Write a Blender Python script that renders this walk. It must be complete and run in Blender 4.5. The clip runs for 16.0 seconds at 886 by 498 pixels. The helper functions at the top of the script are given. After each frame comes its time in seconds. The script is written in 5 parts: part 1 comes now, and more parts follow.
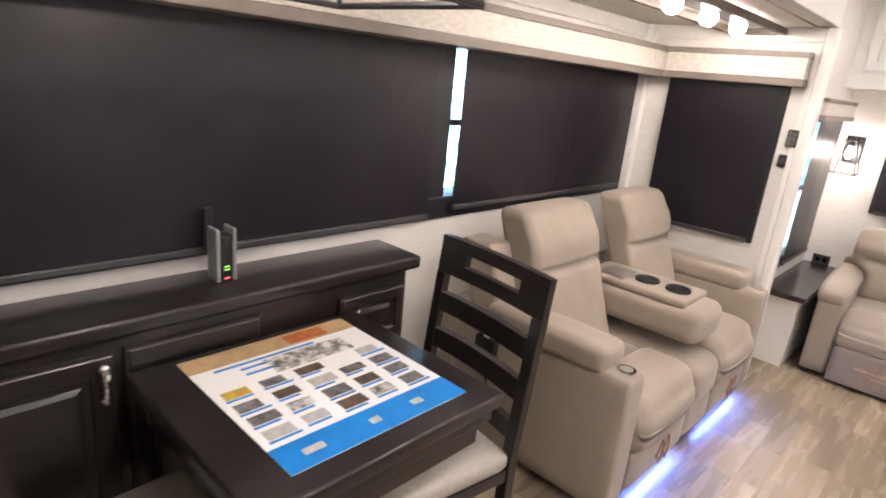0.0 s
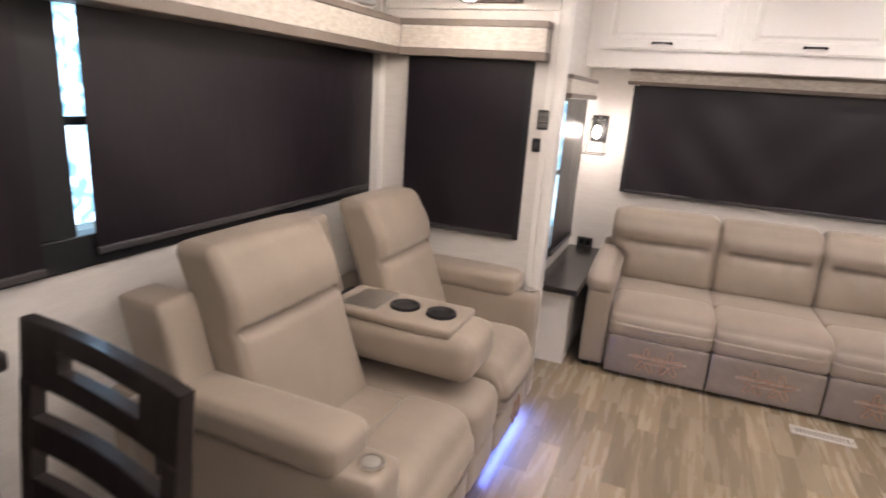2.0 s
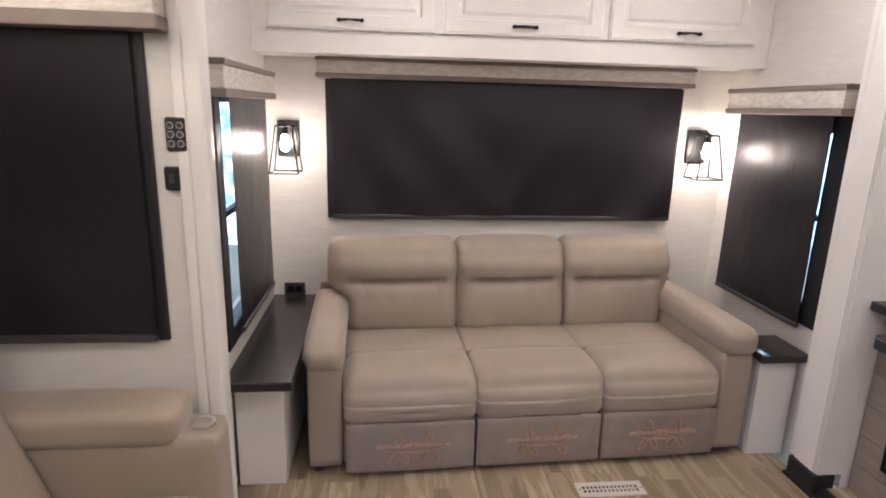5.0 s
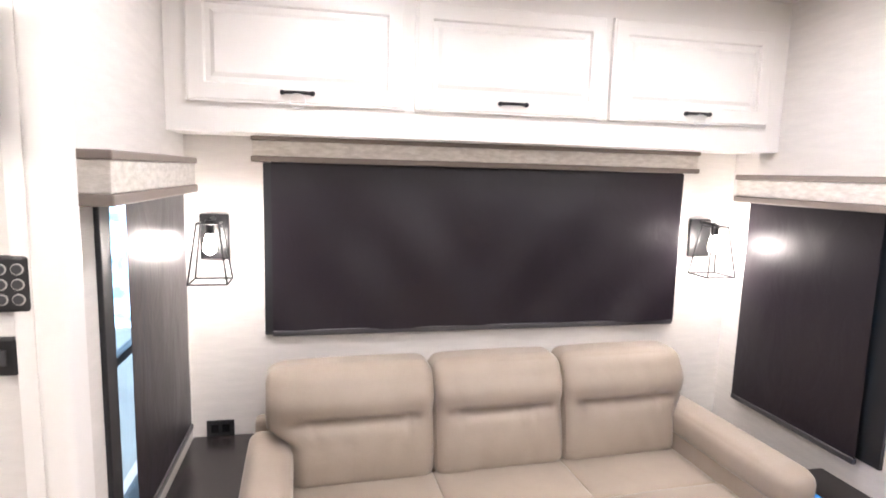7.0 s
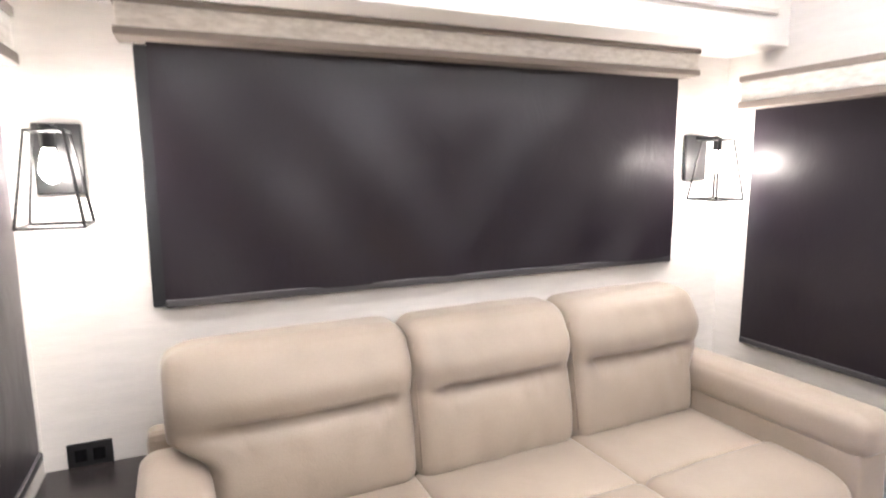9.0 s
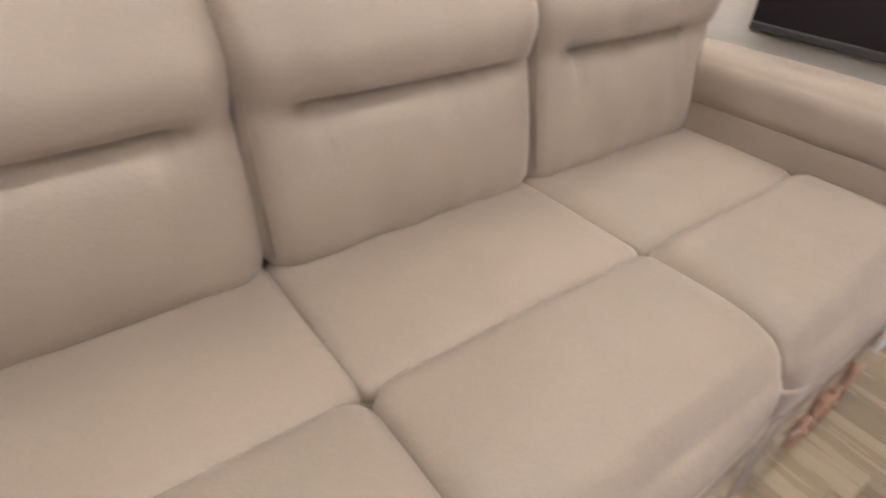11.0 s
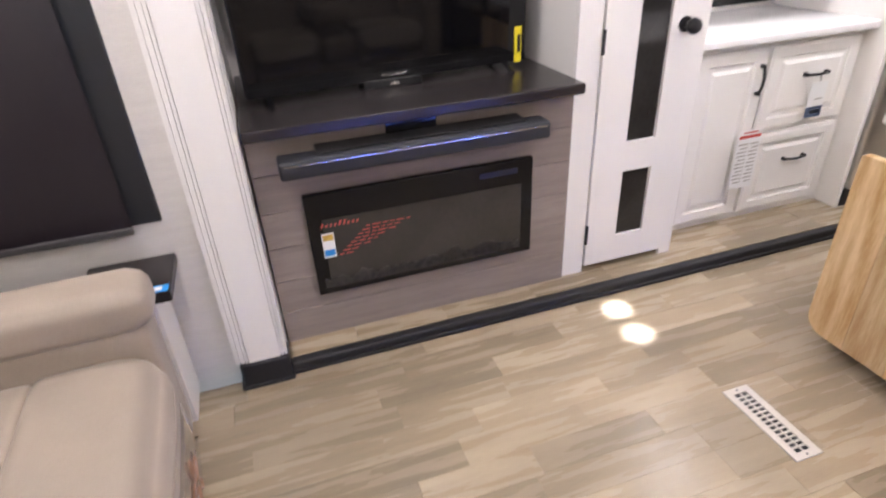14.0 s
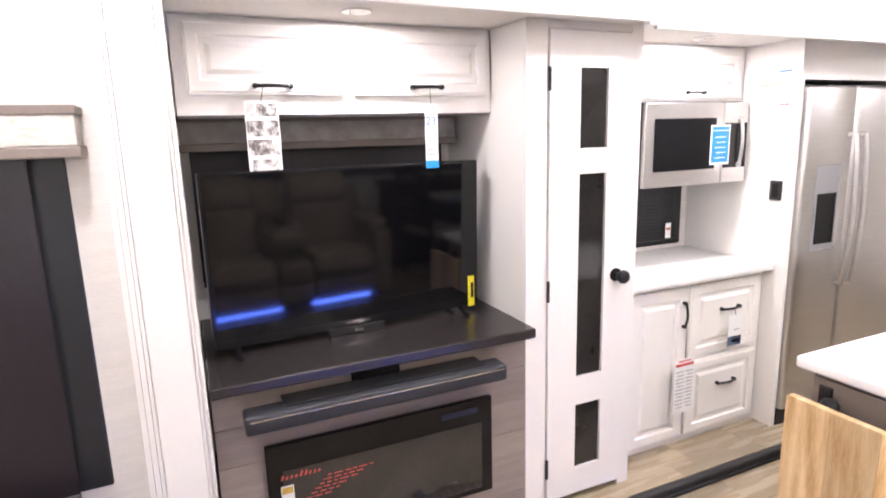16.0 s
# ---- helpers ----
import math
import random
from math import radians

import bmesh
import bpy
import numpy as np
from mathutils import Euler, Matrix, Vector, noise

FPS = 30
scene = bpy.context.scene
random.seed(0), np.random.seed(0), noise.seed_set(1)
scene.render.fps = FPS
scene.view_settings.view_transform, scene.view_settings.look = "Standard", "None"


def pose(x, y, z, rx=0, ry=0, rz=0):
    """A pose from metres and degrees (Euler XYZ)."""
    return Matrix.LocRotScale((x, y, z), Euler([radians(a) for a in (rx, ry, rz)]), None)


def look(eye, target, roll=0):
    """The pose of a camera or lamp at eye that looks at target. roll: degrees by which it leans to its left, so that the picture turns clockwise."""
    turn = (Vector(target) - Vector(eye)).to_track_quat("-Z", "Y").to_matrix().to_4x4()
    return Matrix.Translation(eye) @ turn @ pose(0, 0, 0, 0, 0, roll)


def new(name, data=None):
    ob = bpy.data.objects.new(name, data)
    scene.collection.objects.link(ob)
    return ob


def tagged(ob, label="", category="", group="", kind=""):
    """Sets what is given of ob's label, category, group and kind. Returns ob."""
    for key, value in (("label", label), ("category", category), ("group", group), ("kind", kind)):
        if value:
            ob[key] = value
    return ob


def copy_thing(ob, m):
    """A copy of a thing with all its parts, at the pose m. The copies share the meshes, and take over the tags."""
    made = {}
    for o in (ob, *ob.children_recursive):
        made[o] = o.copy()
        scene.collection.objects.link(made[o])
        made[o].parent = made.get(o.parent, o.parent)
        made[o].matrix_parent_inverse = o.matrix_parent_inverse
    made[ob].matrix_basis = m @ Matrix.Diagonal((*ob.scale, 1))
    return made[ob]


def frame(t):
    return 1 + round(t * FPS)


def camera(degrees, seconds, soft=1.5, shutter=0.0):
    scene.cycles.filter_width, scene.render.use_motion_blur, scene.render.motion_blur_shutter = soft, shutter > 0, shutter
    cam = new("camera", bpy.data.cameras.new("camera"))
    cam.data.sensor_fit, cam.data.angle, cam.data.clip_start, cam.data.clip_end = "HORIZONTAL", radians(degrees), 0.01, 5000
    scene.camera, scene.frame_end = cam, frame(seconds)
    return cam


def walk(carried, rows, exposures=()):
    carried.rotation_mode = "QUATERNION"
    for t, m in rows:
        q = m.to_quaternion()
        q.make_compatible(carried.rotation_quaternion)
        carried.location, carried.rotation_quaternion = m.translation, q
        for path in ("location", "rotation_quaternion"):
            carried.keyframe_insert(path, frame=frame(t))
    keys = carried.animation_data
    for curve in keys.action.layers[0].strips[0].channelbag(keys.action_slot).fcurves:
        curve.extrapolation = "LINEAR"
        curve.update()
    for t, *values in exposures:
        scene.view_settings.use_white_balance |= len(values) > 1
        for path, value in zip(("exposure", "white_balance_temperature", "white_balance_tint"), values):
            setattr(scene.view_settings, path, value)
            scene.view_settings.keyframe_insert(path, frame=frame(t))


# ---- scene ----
cam = camera(75.2, 16.0, soft=1.8, shutter=0.4)
PATH = [
    (0, (0.521, -0.525, 1.547), (-0.773, 0.884, 0.964), 5.6),
    (0.5, (0.468, -0.33, 1.508), (-0.758, 1.148, 0.949), 5.1),
    (1, (0.451, -0.13, 1.479), (-0.658, 1.441, 0.929), 4.7),
    (1.5, (0.414, 0.045, 1.483), (-0.523, 1.725, 0.936), 4.4),
    (2, (0.369, 0.221, 1.499), (-0.356, 2.007, 0.964), 3.9),
    (2.5, (0.428, 0.436, 1.477), (-0.079, 2.299, 0.953), 3.0),
    (3, (0.488, 0.65, 1.448), (0.154, 2.553, 0.933), 2.4),
    (3.5, (0.441, 0.825, 1.418), (0.302, 2.756, 0.913), 2.1),
    (6, (0.246, 1.581, 1.538), (0.564, 3.512, 1.123), 1.4),
    (6.5, (0.235, 1.737, 1.56), (0.621, 3.674, 1.244), 1.3),
    (7, (0.209, 1.889, 1.582), (0.623, 3.827, 1.318), 1.5),
    (7.5, (0.08, 2.061, 1.581), (0.591, 3.984, 1.383), 1.3),
    (8, (0.044, 2.198, 1.522), (0.697, 4.08, 1.339), 1.2),
    (10.3, (0.292, 2.980, 1.030), (1.134, 4.598, 0.205), 0.8),
    (10.5, (0.322, 3.045, 1.014), (1.166, 4.585, 0.062), 1.6),
    (11, (0.446, 3.225, 0.970), (1.407, 4.560, -0.192), 2.8),
    (11.5, (0.485, 3.230, 1.065), (1.688, 4.152, -0.243), 3.0),
    (12, (0.458, 3.190, 1.092), (1.945, 3.660, -0.162), 0.4),
    (12.5, (0.458, 3.134, 1.156), (2.012, 3.249, -0.098), -1.4),
    (13, (0.448, 3.078, 1.217), (2.006, 2.962, -0.031), -2.5),
    (13.5, (0.435, 3.053, 1.272), (2.042, 2.744, 0.122), -3.0),
    (14, (0.427, 3.063, 1.332), (2.076, 2.555, 0.32), -3.1),
    (14.5, (0.424, 3.094, 1.37), (2.113, 2.423, 0.536), -3.0),
    (15, (0.41, 3.101, 1.44), (2.144, 2.356, 0.78), -2.5),
    (15.5, (0.415, 3.117, 1.479), (2.183, 2.332, 0.974), -1.9),
    (16, (0.413, 3.132, 1.514), (2.206, 2.334, 1.126), -1.6),
]
walk(cam, [(t, look(eye, target, roll)) for t, eye, target, roll in PATH],
     exposures=[(0.0, 0.36, 6600, 17), (1.0, 0.08, 6650, 18), (2.0, -0.12, 6750, 19), (3.0, -0.46, 6750, 18), (3.5, -0.68, 6750, 18), (6.0, 0.05, 6400, 17), (7.0, 0.52, 6200, 17), (8.0, 0.82, 6150, 15),
                (10.5, 0.38, 6400, 14), (12.0, -0.28, 6550, 17), (12.5, -0.34, 6450, 17), (13.0, -0.2, 6350, 18), (14.0, 0.32, 6200, 18), (14.5, 0.53, 6200, 17), (15.1, 0.8, 6200, 16), (16.0, 0.68, 6250, 19)])

# ---- world and lights ----
world = bpy.data.worlds.new("world")
scene.world = world
world.use_nodes = True
wn = world.node_tree.nodes
sky = wn.new("ShaderNodeTexSky")
sky.sky_type, sky.sun_disc = "NISHITA", False
sky.sun_elevation, sky.sun_rotation = radians(72), radians(198)
world.node_tree.links.new(sky.outputs[0], wn["Background"].inputs[0])
wn["Background"].inputs[1].default_value = 0.15


def lamp(name, kind, place, watts, colour, size=0.1, aim=None, cone=None, size_y=None):
    data = bpy.data.lights.new(name, kind)
    data.energy, data.color = watts, colour
    if kind == "AREA":
        data.size = size
        if size_y:
            data.shape, data.size_y = "RECTANGLE", size_y
        else:
            data.shape = "DISK"
    elif kind == "SUN":
        data.angle = radians(size)
    else:
        data.shadow_soft_size = size
    if cone:
        data.spot_size, data.spot_blend = radians(cone), 0.9
    ob = new(name, data)
    ob.matrix_world = look(place, aim) if aim else Matrix.Translation(place)
    return ob


WARM, NEUTRAL = (1.0, 0.90, 0.79), (1.0, 0.965, 0.93)
sun = lamp("sun", "SUN", (0, 0, 8), 3.0, (1.0, 0.95, 0.88), 0.5, (0.8, 2.4, 0))
CEILING, SLIDE_TOP = 2.30, 1.93
# recessed ceiling lights of the main room, in rows, unseen; rear pair added as fill
PUCKS = [(0.55, -1.6), (0.55, 0.2), (1.35, 0.3), (0.55, 1.7), (1.45, 1.6), (0.35, 3.3), (1.45, 3.3)]
for px, py in PUCKS:
    lamp("ceiling_lamp", "AREA", (px, py, CEILING - 0.03), 10, NEUTRAL, 0.10, (px, py, 0))
# two added spots imitate bright sun patches on the floor; no such downlights known
for px, py in ((1.907, 1.93), (1.755, 1.942)):
    lamp("floor_patch_spot", "SPOT", (px, py, CEILING - 0.04), 1500, (0.94, 0.97, 1.0), 0.014, (px, py, 0), cone=3.5)

# ---- materials ----


def material(name, colour, rough=0.5, metal=0.0, var=0.0, scale=6.0, bump=0.0, bump_scale=60.0, stretch=(1, 1, 1), second=None,
             coat=0.0, spec=0.5, wrinkle=0.0, random_by_object=0.0, rough_var=0.0, sheen=0.0, contrast=0.5):
    """Principled surface with two scales of variation: broad mottling and fine grain."""
    m = bpy.data.materials.new(name)
    m.use_nodes = True
    n, l = m.node_tree.nodes, m.node_tree.links
    b = n["Principled BSDF"]
    b.inputs["Roughness"].default_value, b.inputs["Metallic"].default_value = rough, metal
    b.inputs["Coat Weight"].default_value, b.inputs["Specular IOR Level"].default_value = coat, spec
    b.inputs["Sheen Weight"].default_value = sheen
    b.inputs["Base Color"].default_value = (*colour, 1)
    if not (var or bump or second or random_by_object or rough_var):
        return m
    co, mp = n.new("ShaderNodeTexCoord"), n.new("ShaderNodeMapping")
    l.new(co.outputs["Object"], mp.inputs[0])
    mp.inputs["Scale"].default_value = stretch
    if random_by_object:
        info, add = n.new("ShaderNodeObjectInfo"), n.new("ShaderNodeVectorMath")
        mul = n.new("ShaderNodeMath")
        mul.operation = "MULTIPLY"
        mul.inputs[1].default_value = 37.0
        l.new(info.outputs["Random"], mul.inputs[0])
        l.new(co.outputs["Object"], add.inputs[0])
        l.new(mul.outputs[0], add.inputs[1])
        l.new(add.outputs[0], mp.inputs[0])
    big, fine = n.new("ShaderNodeTexNoise"), n.new("ShaderNodeTexNoise")
    big.inputs["Scale"].default_value, big.inputs["Detail"].default_value = scale, 4
    fine.inputs["Scale"].default_value, fine.inputs["Detail"].default_value = bump_scale, 3
    l.new(mp.outputs[0], big.inputs[0])
    l.new(mp.outputs[0], fine.inputs[0])
    mix = n.new("ShaderNodeMixRGB")
    dark = second or tuple(max(0, c * (1 - var)) for c in colour)
    mix.inputs[1].default_value, mix.inputs[2].default_value = (*dark, 1), (*colour, 1)
    ramp = n.new("ShaderNodeValToRGB")
    ramp.color_ramp.elements[0].position, ramp.color_ramp.elements[1].position = 0.5 - contrast / 2, 0.5 + contrast / 2
    sumn = n.new("ShaderNodeMath")
    sumn.operation = "MULTIPLY_ADD"
    sumn.inputs[1].default_value = 0.35
    l.new(fine.outputs[0], sumn.inputs[0])
    half = n.new("ShaderNodeMath")
    half.operation = "MULTIPLY_ADD"
    half.inputs[1].default_value, half.inputs[2].default_value = 1.0, -0.175
    l.new(big.outputs[0], half.inputs[0])
    l.new(half.outputs[0], sumn.inputs[2])
    l.new(sumn.outputs[0], ramp.inputs[0])
    l.new(ramp.outputs[0], mix.inputs[0])
    out = mix.outputs[0]
    if random_by_object:
        hsv = n.new("ShaderNodeHueSaturation")
        rng = n.new("ShaderNodeMapRange")
        rng.inputs[3].default_value, rng.inputs[4].default_value = 1 - random_by_object, 1 + random_by_object
        l.new(info.outputs["Random"], rng.inputs[0])
        l.new(rng.outputs[0], hsv.inputs["Value"])
        l.new(out, hsv.inputs["Color"])
        out = hsv.outputs[0]
    l.new(out, b.inputs["Base Color"])
    if rough_var:
        rr = n.new("ShaderNodeMapRange")
        rr.inputs[3].default_value, rr.inputs[4].default_value = rough - rough_var, rough + rough_var
        l.new(big.outputs[0], rr.inputs[0])
        l.new(rr.outputs[0], b.inputs["Roughness"])
    if bump:
        bp = n.new("ShaderNodeBump")
        bp.inputs["Strength"].default_value, bp.inputs["Distance"].default_value = bump, 0.004
        l.new(fine.outputs[0], bp.inputs["Height"])
        l.new(bp.outputs[0], b.inputs["Normal"])
        if wrinkle:
            folds, bw = n.new("ShaderNodeTexNoise"), n.new("ShaderNodeBump")
            folds.inputs["Scale"].default_value, folds.inputs["Detail"].default_value, folds.inputs["Distortion"].default_value = 7.0, 3.0, 1.2
            l.new(mp.outputs[0], folds.inputs[0])
            bw.inputs["Strength"].default_value, bw.inputs["Distance"].default_value = wrinkle, 0.03
            l.new(folds.outputs[0], bw.inputs["Height"])
            l.new(bw.outputs[0], bp.inputs["Normal"])
    return m


def glow(name, colour, strength):
    m = bpy.data.materials.new(name)
    m.use_nodes = True
    b = m.node_tree.nodes["Principled BSDF"]
    b.inputs["Base Color"].default_value = (*colour, 1)
    b.inputs["Emission Color"].default_value, b.inputs["Emission Strength"].default_value = (*colour, 1), strength
    return m


def clear(name, rough=0.02, tint=(1, 1, 1)):
    m = material(name, tint, rough)
    m.node_tree.nodes["Principled BSDF"].inputs["Transmission Weight"].default_value = 1.0
    return m


WALL = material("wall_linen_paper", (0.72, 0.69, 0.655), 0.44, var=0.10, scale=9, bump=0.35, bump_scale=55, stretch=(1, 1, 7))
WHITE = material("white_cabinet_paint", (0.80, 0.775, 0.74), 0.38, var=0.035, scale=3, bump=0.05, bump_scale=30)
TRIMW = material("white_trim", (0.80, 0.78, 0.75), 0.35, var=0.03, scale=4)
CEIL = material("ceiling_panel", (0.80, 0.77, 0.72), 0.6, var=0.04, scale=4, bump=0.1, bump_scale=90)
PLANK = material("vinyl_plank", (0.405, 0.328, 0.224), 0.27, second=(0.200, 0.158, 0.108), scale=3.2, bump=0.14, bump_scale=46,
                 stretch=(7.5, 0.75, 1), random_by_object=0.27, rough_var=0.09, contrast=0.92)
JOINT = material("plank_joint", (0.22, 0.175, 0.13), 0.6, var=0.2)
SUEDE = material("taupe_faux_suede", (0.352, 0.290, 0.232), 0.54, var=0.22, scale=3.5, bump=0.16, bump_scale=240, sheen=0.2, contrast=0.6, wrinkle=0.07)
PIPING = material("taupe_piping", (0.27, 0.215, 0.17), 0.6, var=0.1)
FILM = material("clear_plastic_film", (0.29, 0.243, 0.21), 0.12, var=0.2, scale=8, bump=1.0, bump_scale=22, coat=1.0, wrinkle=0.25)
PRINT = material("orange_print", (0.42, 0.24, 0.155), 0.3, var=0.2, scale=30)
PRINTW = material("pale_print", (0.37, 0.29, 0.235), 0.3)
ESPRESSO = material("espresso_wood", (0.022, 0.016, 0.015), 0.30, second=(0.010, 0.008, 0.008), scale=8, bump=0.06, bump_scale=40,
                    stretch=(6, 0.8, 6), coat=0.15)
DARKTOP = material("dark_laminate", (0.022, 0.018, 0.018), 0.26, var=0.12, scale=3, bump=0.02, bump_scale=200)
BLIND = material("charcoal_roller_shade", (0.0140, 0.0104, 0.0146), 0.32, spec=0.42, var=0.12, scale=2.5, bump=0.10, bump_scale=160, stretch=(1, 1, 0.6), rough_var=0.07, wrinkle=0.10)
BLACK = material("black_metal", (0.012, 0.012, 0.013), 0.35, metal=0.3, var=0.2, scale=20)
FRAME = material("black_window_frame", (0.014, 0.015, 0.018), 0.4, var=0.2, scale=12)
RUBBER = material("black_rubber", (0.013, 0.013, 0.015), 0.55, var=0.3, scale=18, bump=0.2, bump_scale=80)
UMBER = material("umber_stained_wood", (0.095, 0.07, 0.052), 0.45, var=0.3, scale=9, stretch=(5, 0.6, 5))
TAUPE = material("taupe_trim", (0.215, 0.18, 0.155), 0.5, var=0.1, scale=10)
VALANCE = material("crackled_valance_fabric", (0.70, 0.665, 0.61), 0.6, second=(0.54, 0.50, 0.45), scale=26, bump=0.5, bump_scale=90,
                   stretch=(1, 1, 3), contrast=0.35)
GREYVAL = material("grey_valance_fabric", (0.44, 0.415, 0.39), 0.65, var=0.35, scale=20, bump=0.4, bump_scale=120)
SHIPLAP = material("weathered_shiplap", (0.27, 0.225, 0.195), 0.5, second=(0.20, 0.165, 0.145), scale=6, bump=0.1, bump_scale=40,
                   stretch=(3, 0.6, 6), random_by_object=0.10)
STEEL = material("brushed_steel", (0.80, 0.785, 0.77), 0.31, metal=1.0, var=0.06, scale=6, stretch=(1, 1, 14), bump=0.04, bump_scale=60, rough_var=0.05)
DSTEEL = material("dark_steel", (0.10, 0.10, 0.11), 0.3, metal=0.9, var=0.1)
QUARTZ = material("white_quartz", (0.82, 0.81, 0.80), 0.16, var=0.04, scale=10)
HICKORY = material("hickory_board", (0.80, 0.61, 0.35), 0.38, second=(0.50, 0.29, 0.11), scale=5, bump=0.05, bump_scale=55,
                   stretch=(6, 1, 0.6), random_by_object=0.26, contrast=0.42)
ISLAND = material("taupe_cabinet", (0.20, 0.165, 0.14), 0.45, var=0.12, scale=6, stretch=(1, 1, 5))
SCREEN = material("tv_screen", (0.003, 0.003, 0.0035), 0.06, spec=0.42)
GLOSSBLACK = material("gloss_black", (0.006, 0.006, 0.007), 0.12, spec=0.3)
SMOKED = material("fireplace_glass", (0.046, 0.042, 0.037), 0.09, var=0.4, scale=6)
LOGS = material("dim_log_bed", (0.075, 0.067, 0.058), 0.7, var=0.6, scale=45, contrast=0.35, bump=0.3)
NAVY = material("dim_blue_display", (0.010, 0.014, 0.035), 0.2)
SEATFAB = material("oatmeal_seat_fabric", (0.50, 0.455, 0.40), 0.85, var=0.22, scale=60, bump=0.5, bump_scale=220, contrast=0.7)
PAPER = material("white_paper", (0.80, 0.80, 0.79), 0.45, var=0.03, scale=5)
PHOTO = material("photo_print", (0.62, 0.60, 0.57), 0.35, second=(0.10, 0.09, 0.085), scale=38, bump_scale=160, contrast=0.22, random_by_object=0.15)
NAVYP = material("night_photo_print", (0.05, 0.05, 0.085), 0.4, var=0.7, scale=40, contrast=0.3)
FOOTER = material("royal_blue_print", (0.012, 0.23, 0.66), 0.3, var=0.2, scale=14)
HEM = material("dark_grey_hem", (0.055, 0.053, 0.056), 0.3, var=0.1)
BUTTON = material("dark_button", (0.05, 0.05, 0.052), 0.4, var=0.2)
BLUE = material("blue_print", (0.02, 0.22, 0.62), 0.4, var=0.15, scale=9)
SKYBLUE = material("bright_blue_print", (0.015, 0.25, 0.66), 0.3)
TAN = material("tan_print", (0.55, 0.38, 0.20), 0.4, var=0.35, scale=18)
FOOD = material("food_print", (0.55, 0.16, 0.05), 0.4, var=0.6, scale=40)
GREYP = material("grey_print", (0.20, 0.19, 0.19), 0.4, var=0.7, scale=45, contrast=0.3, random_by_object=0.15)
BROWNP = material("brown_print", (0.16, 0.10, 0.07), 0.4, var=0.6, scale=40, random_by_object=0.2)
PALEP = material("pale_print_grey", (0.52, 0.50, 0.47), 0.4, var=0.3, scale=40)
GOLDP = material("gold_print", (0.62, 0.40, 0.06), 0.4, var=0.4, scale=30)
FADED = material("grey_blue_print", (0.10, 0.13, 0.21), 0.4, var=0.4, scale=40)
YELLOW = material("yellow_tag", (0.85, 0.72, 0.02), 0.5)
RED = material("red_print", (0.50, 0.06, 0.045), 0.45)
CHROME = material("chrome", (0.75, 0.74, 0.73), 0.15, metal=1.0)
PLASTIC = material("black_plastic", (0.014, 0.014, 0.015), 0.4, var=0.2, scale=14)
VENT = material("cream_vent_metal", (0.62, 0.58, 0.53), 0.35, var=0.06, scale=10)
SHADEBLACK = material("shade_black", (0.008, 0.008, 0.008), 0.8)
GREYPL = material("grey_plastic", (0.26, 0.26, 0.27), 0.4, var=0.1)
ALU = material("aluminium_plate", (0.55, 0.53, 0.50), 0.3, metal=0.9, var=0.1, scale=30)
GLASS = clear("window_glass")
DARKGLASS = material("smoked_pantry_glass", (0.030, 0.028, 0.026), 0.07, var=0.5, scale=4)
BULB = glow("warm_bulb", (1.0, 0.92, 0.80), 60)
PUCKGLOW = glow("puck_diffuser", (1.0, 0.95, 0.88), 8)
LED = glow("blue_led", (0.07, 0.18, 1.0), 20)
GREEN = glow("green_led", (0.3, 1.0, 0.1), 1.2)
REDLED = glow("red_led", (1.0, 0.1, 0.1), 2.0)
OUTSIDE = glow("bright_daylight", (0.5, 0.75, 1.0), 5.0)
on, ol = OUTSIDE.node_tree.nodes, OUTSIDE.node_tree.links
ot, orm = on.new("ShaderNodeTexNoise"), on.new("ShaderNodeValToRGB")
ot.inputs["Scale"].default_value, ot.inputs["Detail"].default_value = 5.0, 6
orm.color_ramp.elements[0].position, orm.color_ramp.elements[1].position = 0.40, 0.56
orm.color_ramp.elements[0].color, orm.color_ramp.elements[1].color = (0.02, 0.10, 0.12, 1), (0.62, 0.82, 1.0, 1)
mid_tone = orm.color_ramp.elements.new(0.47)
mid_tone.color = (0.13, 0.30, 0.33, 1)
oc = on.new("ShaderNodeTexCoord")
ol.new(oc.outputs["Object"], ot.inputs[0])
ol.new(ot.outputs[0], orm.inputs[0])
ol.new(orm.outputs[0], on["Principled BSDF"].inputs["Emission Color"])
GRASS = material("outside_ground", (0.30, 0.31, 0.28), 0.9, var=0.3, scale=0.8)

# ---- building helpers ----
WORLD_AT = {}
RAISE = [0.0]      # height of the slide-out floor on which the next things are built


def thing(name, at, label, category, group="", kind=""):
    """An empty at a thing's base, under which its parts go."""
    ob = new(name)
    ob.empty_display_size = 0.05
    ob.location = Vector(at) + Vector((0, 0, RAISE[0]))
    WORLD_AT[ob.name] = ob.location.copy()
    return tagged(ob, label, category, group, kind)


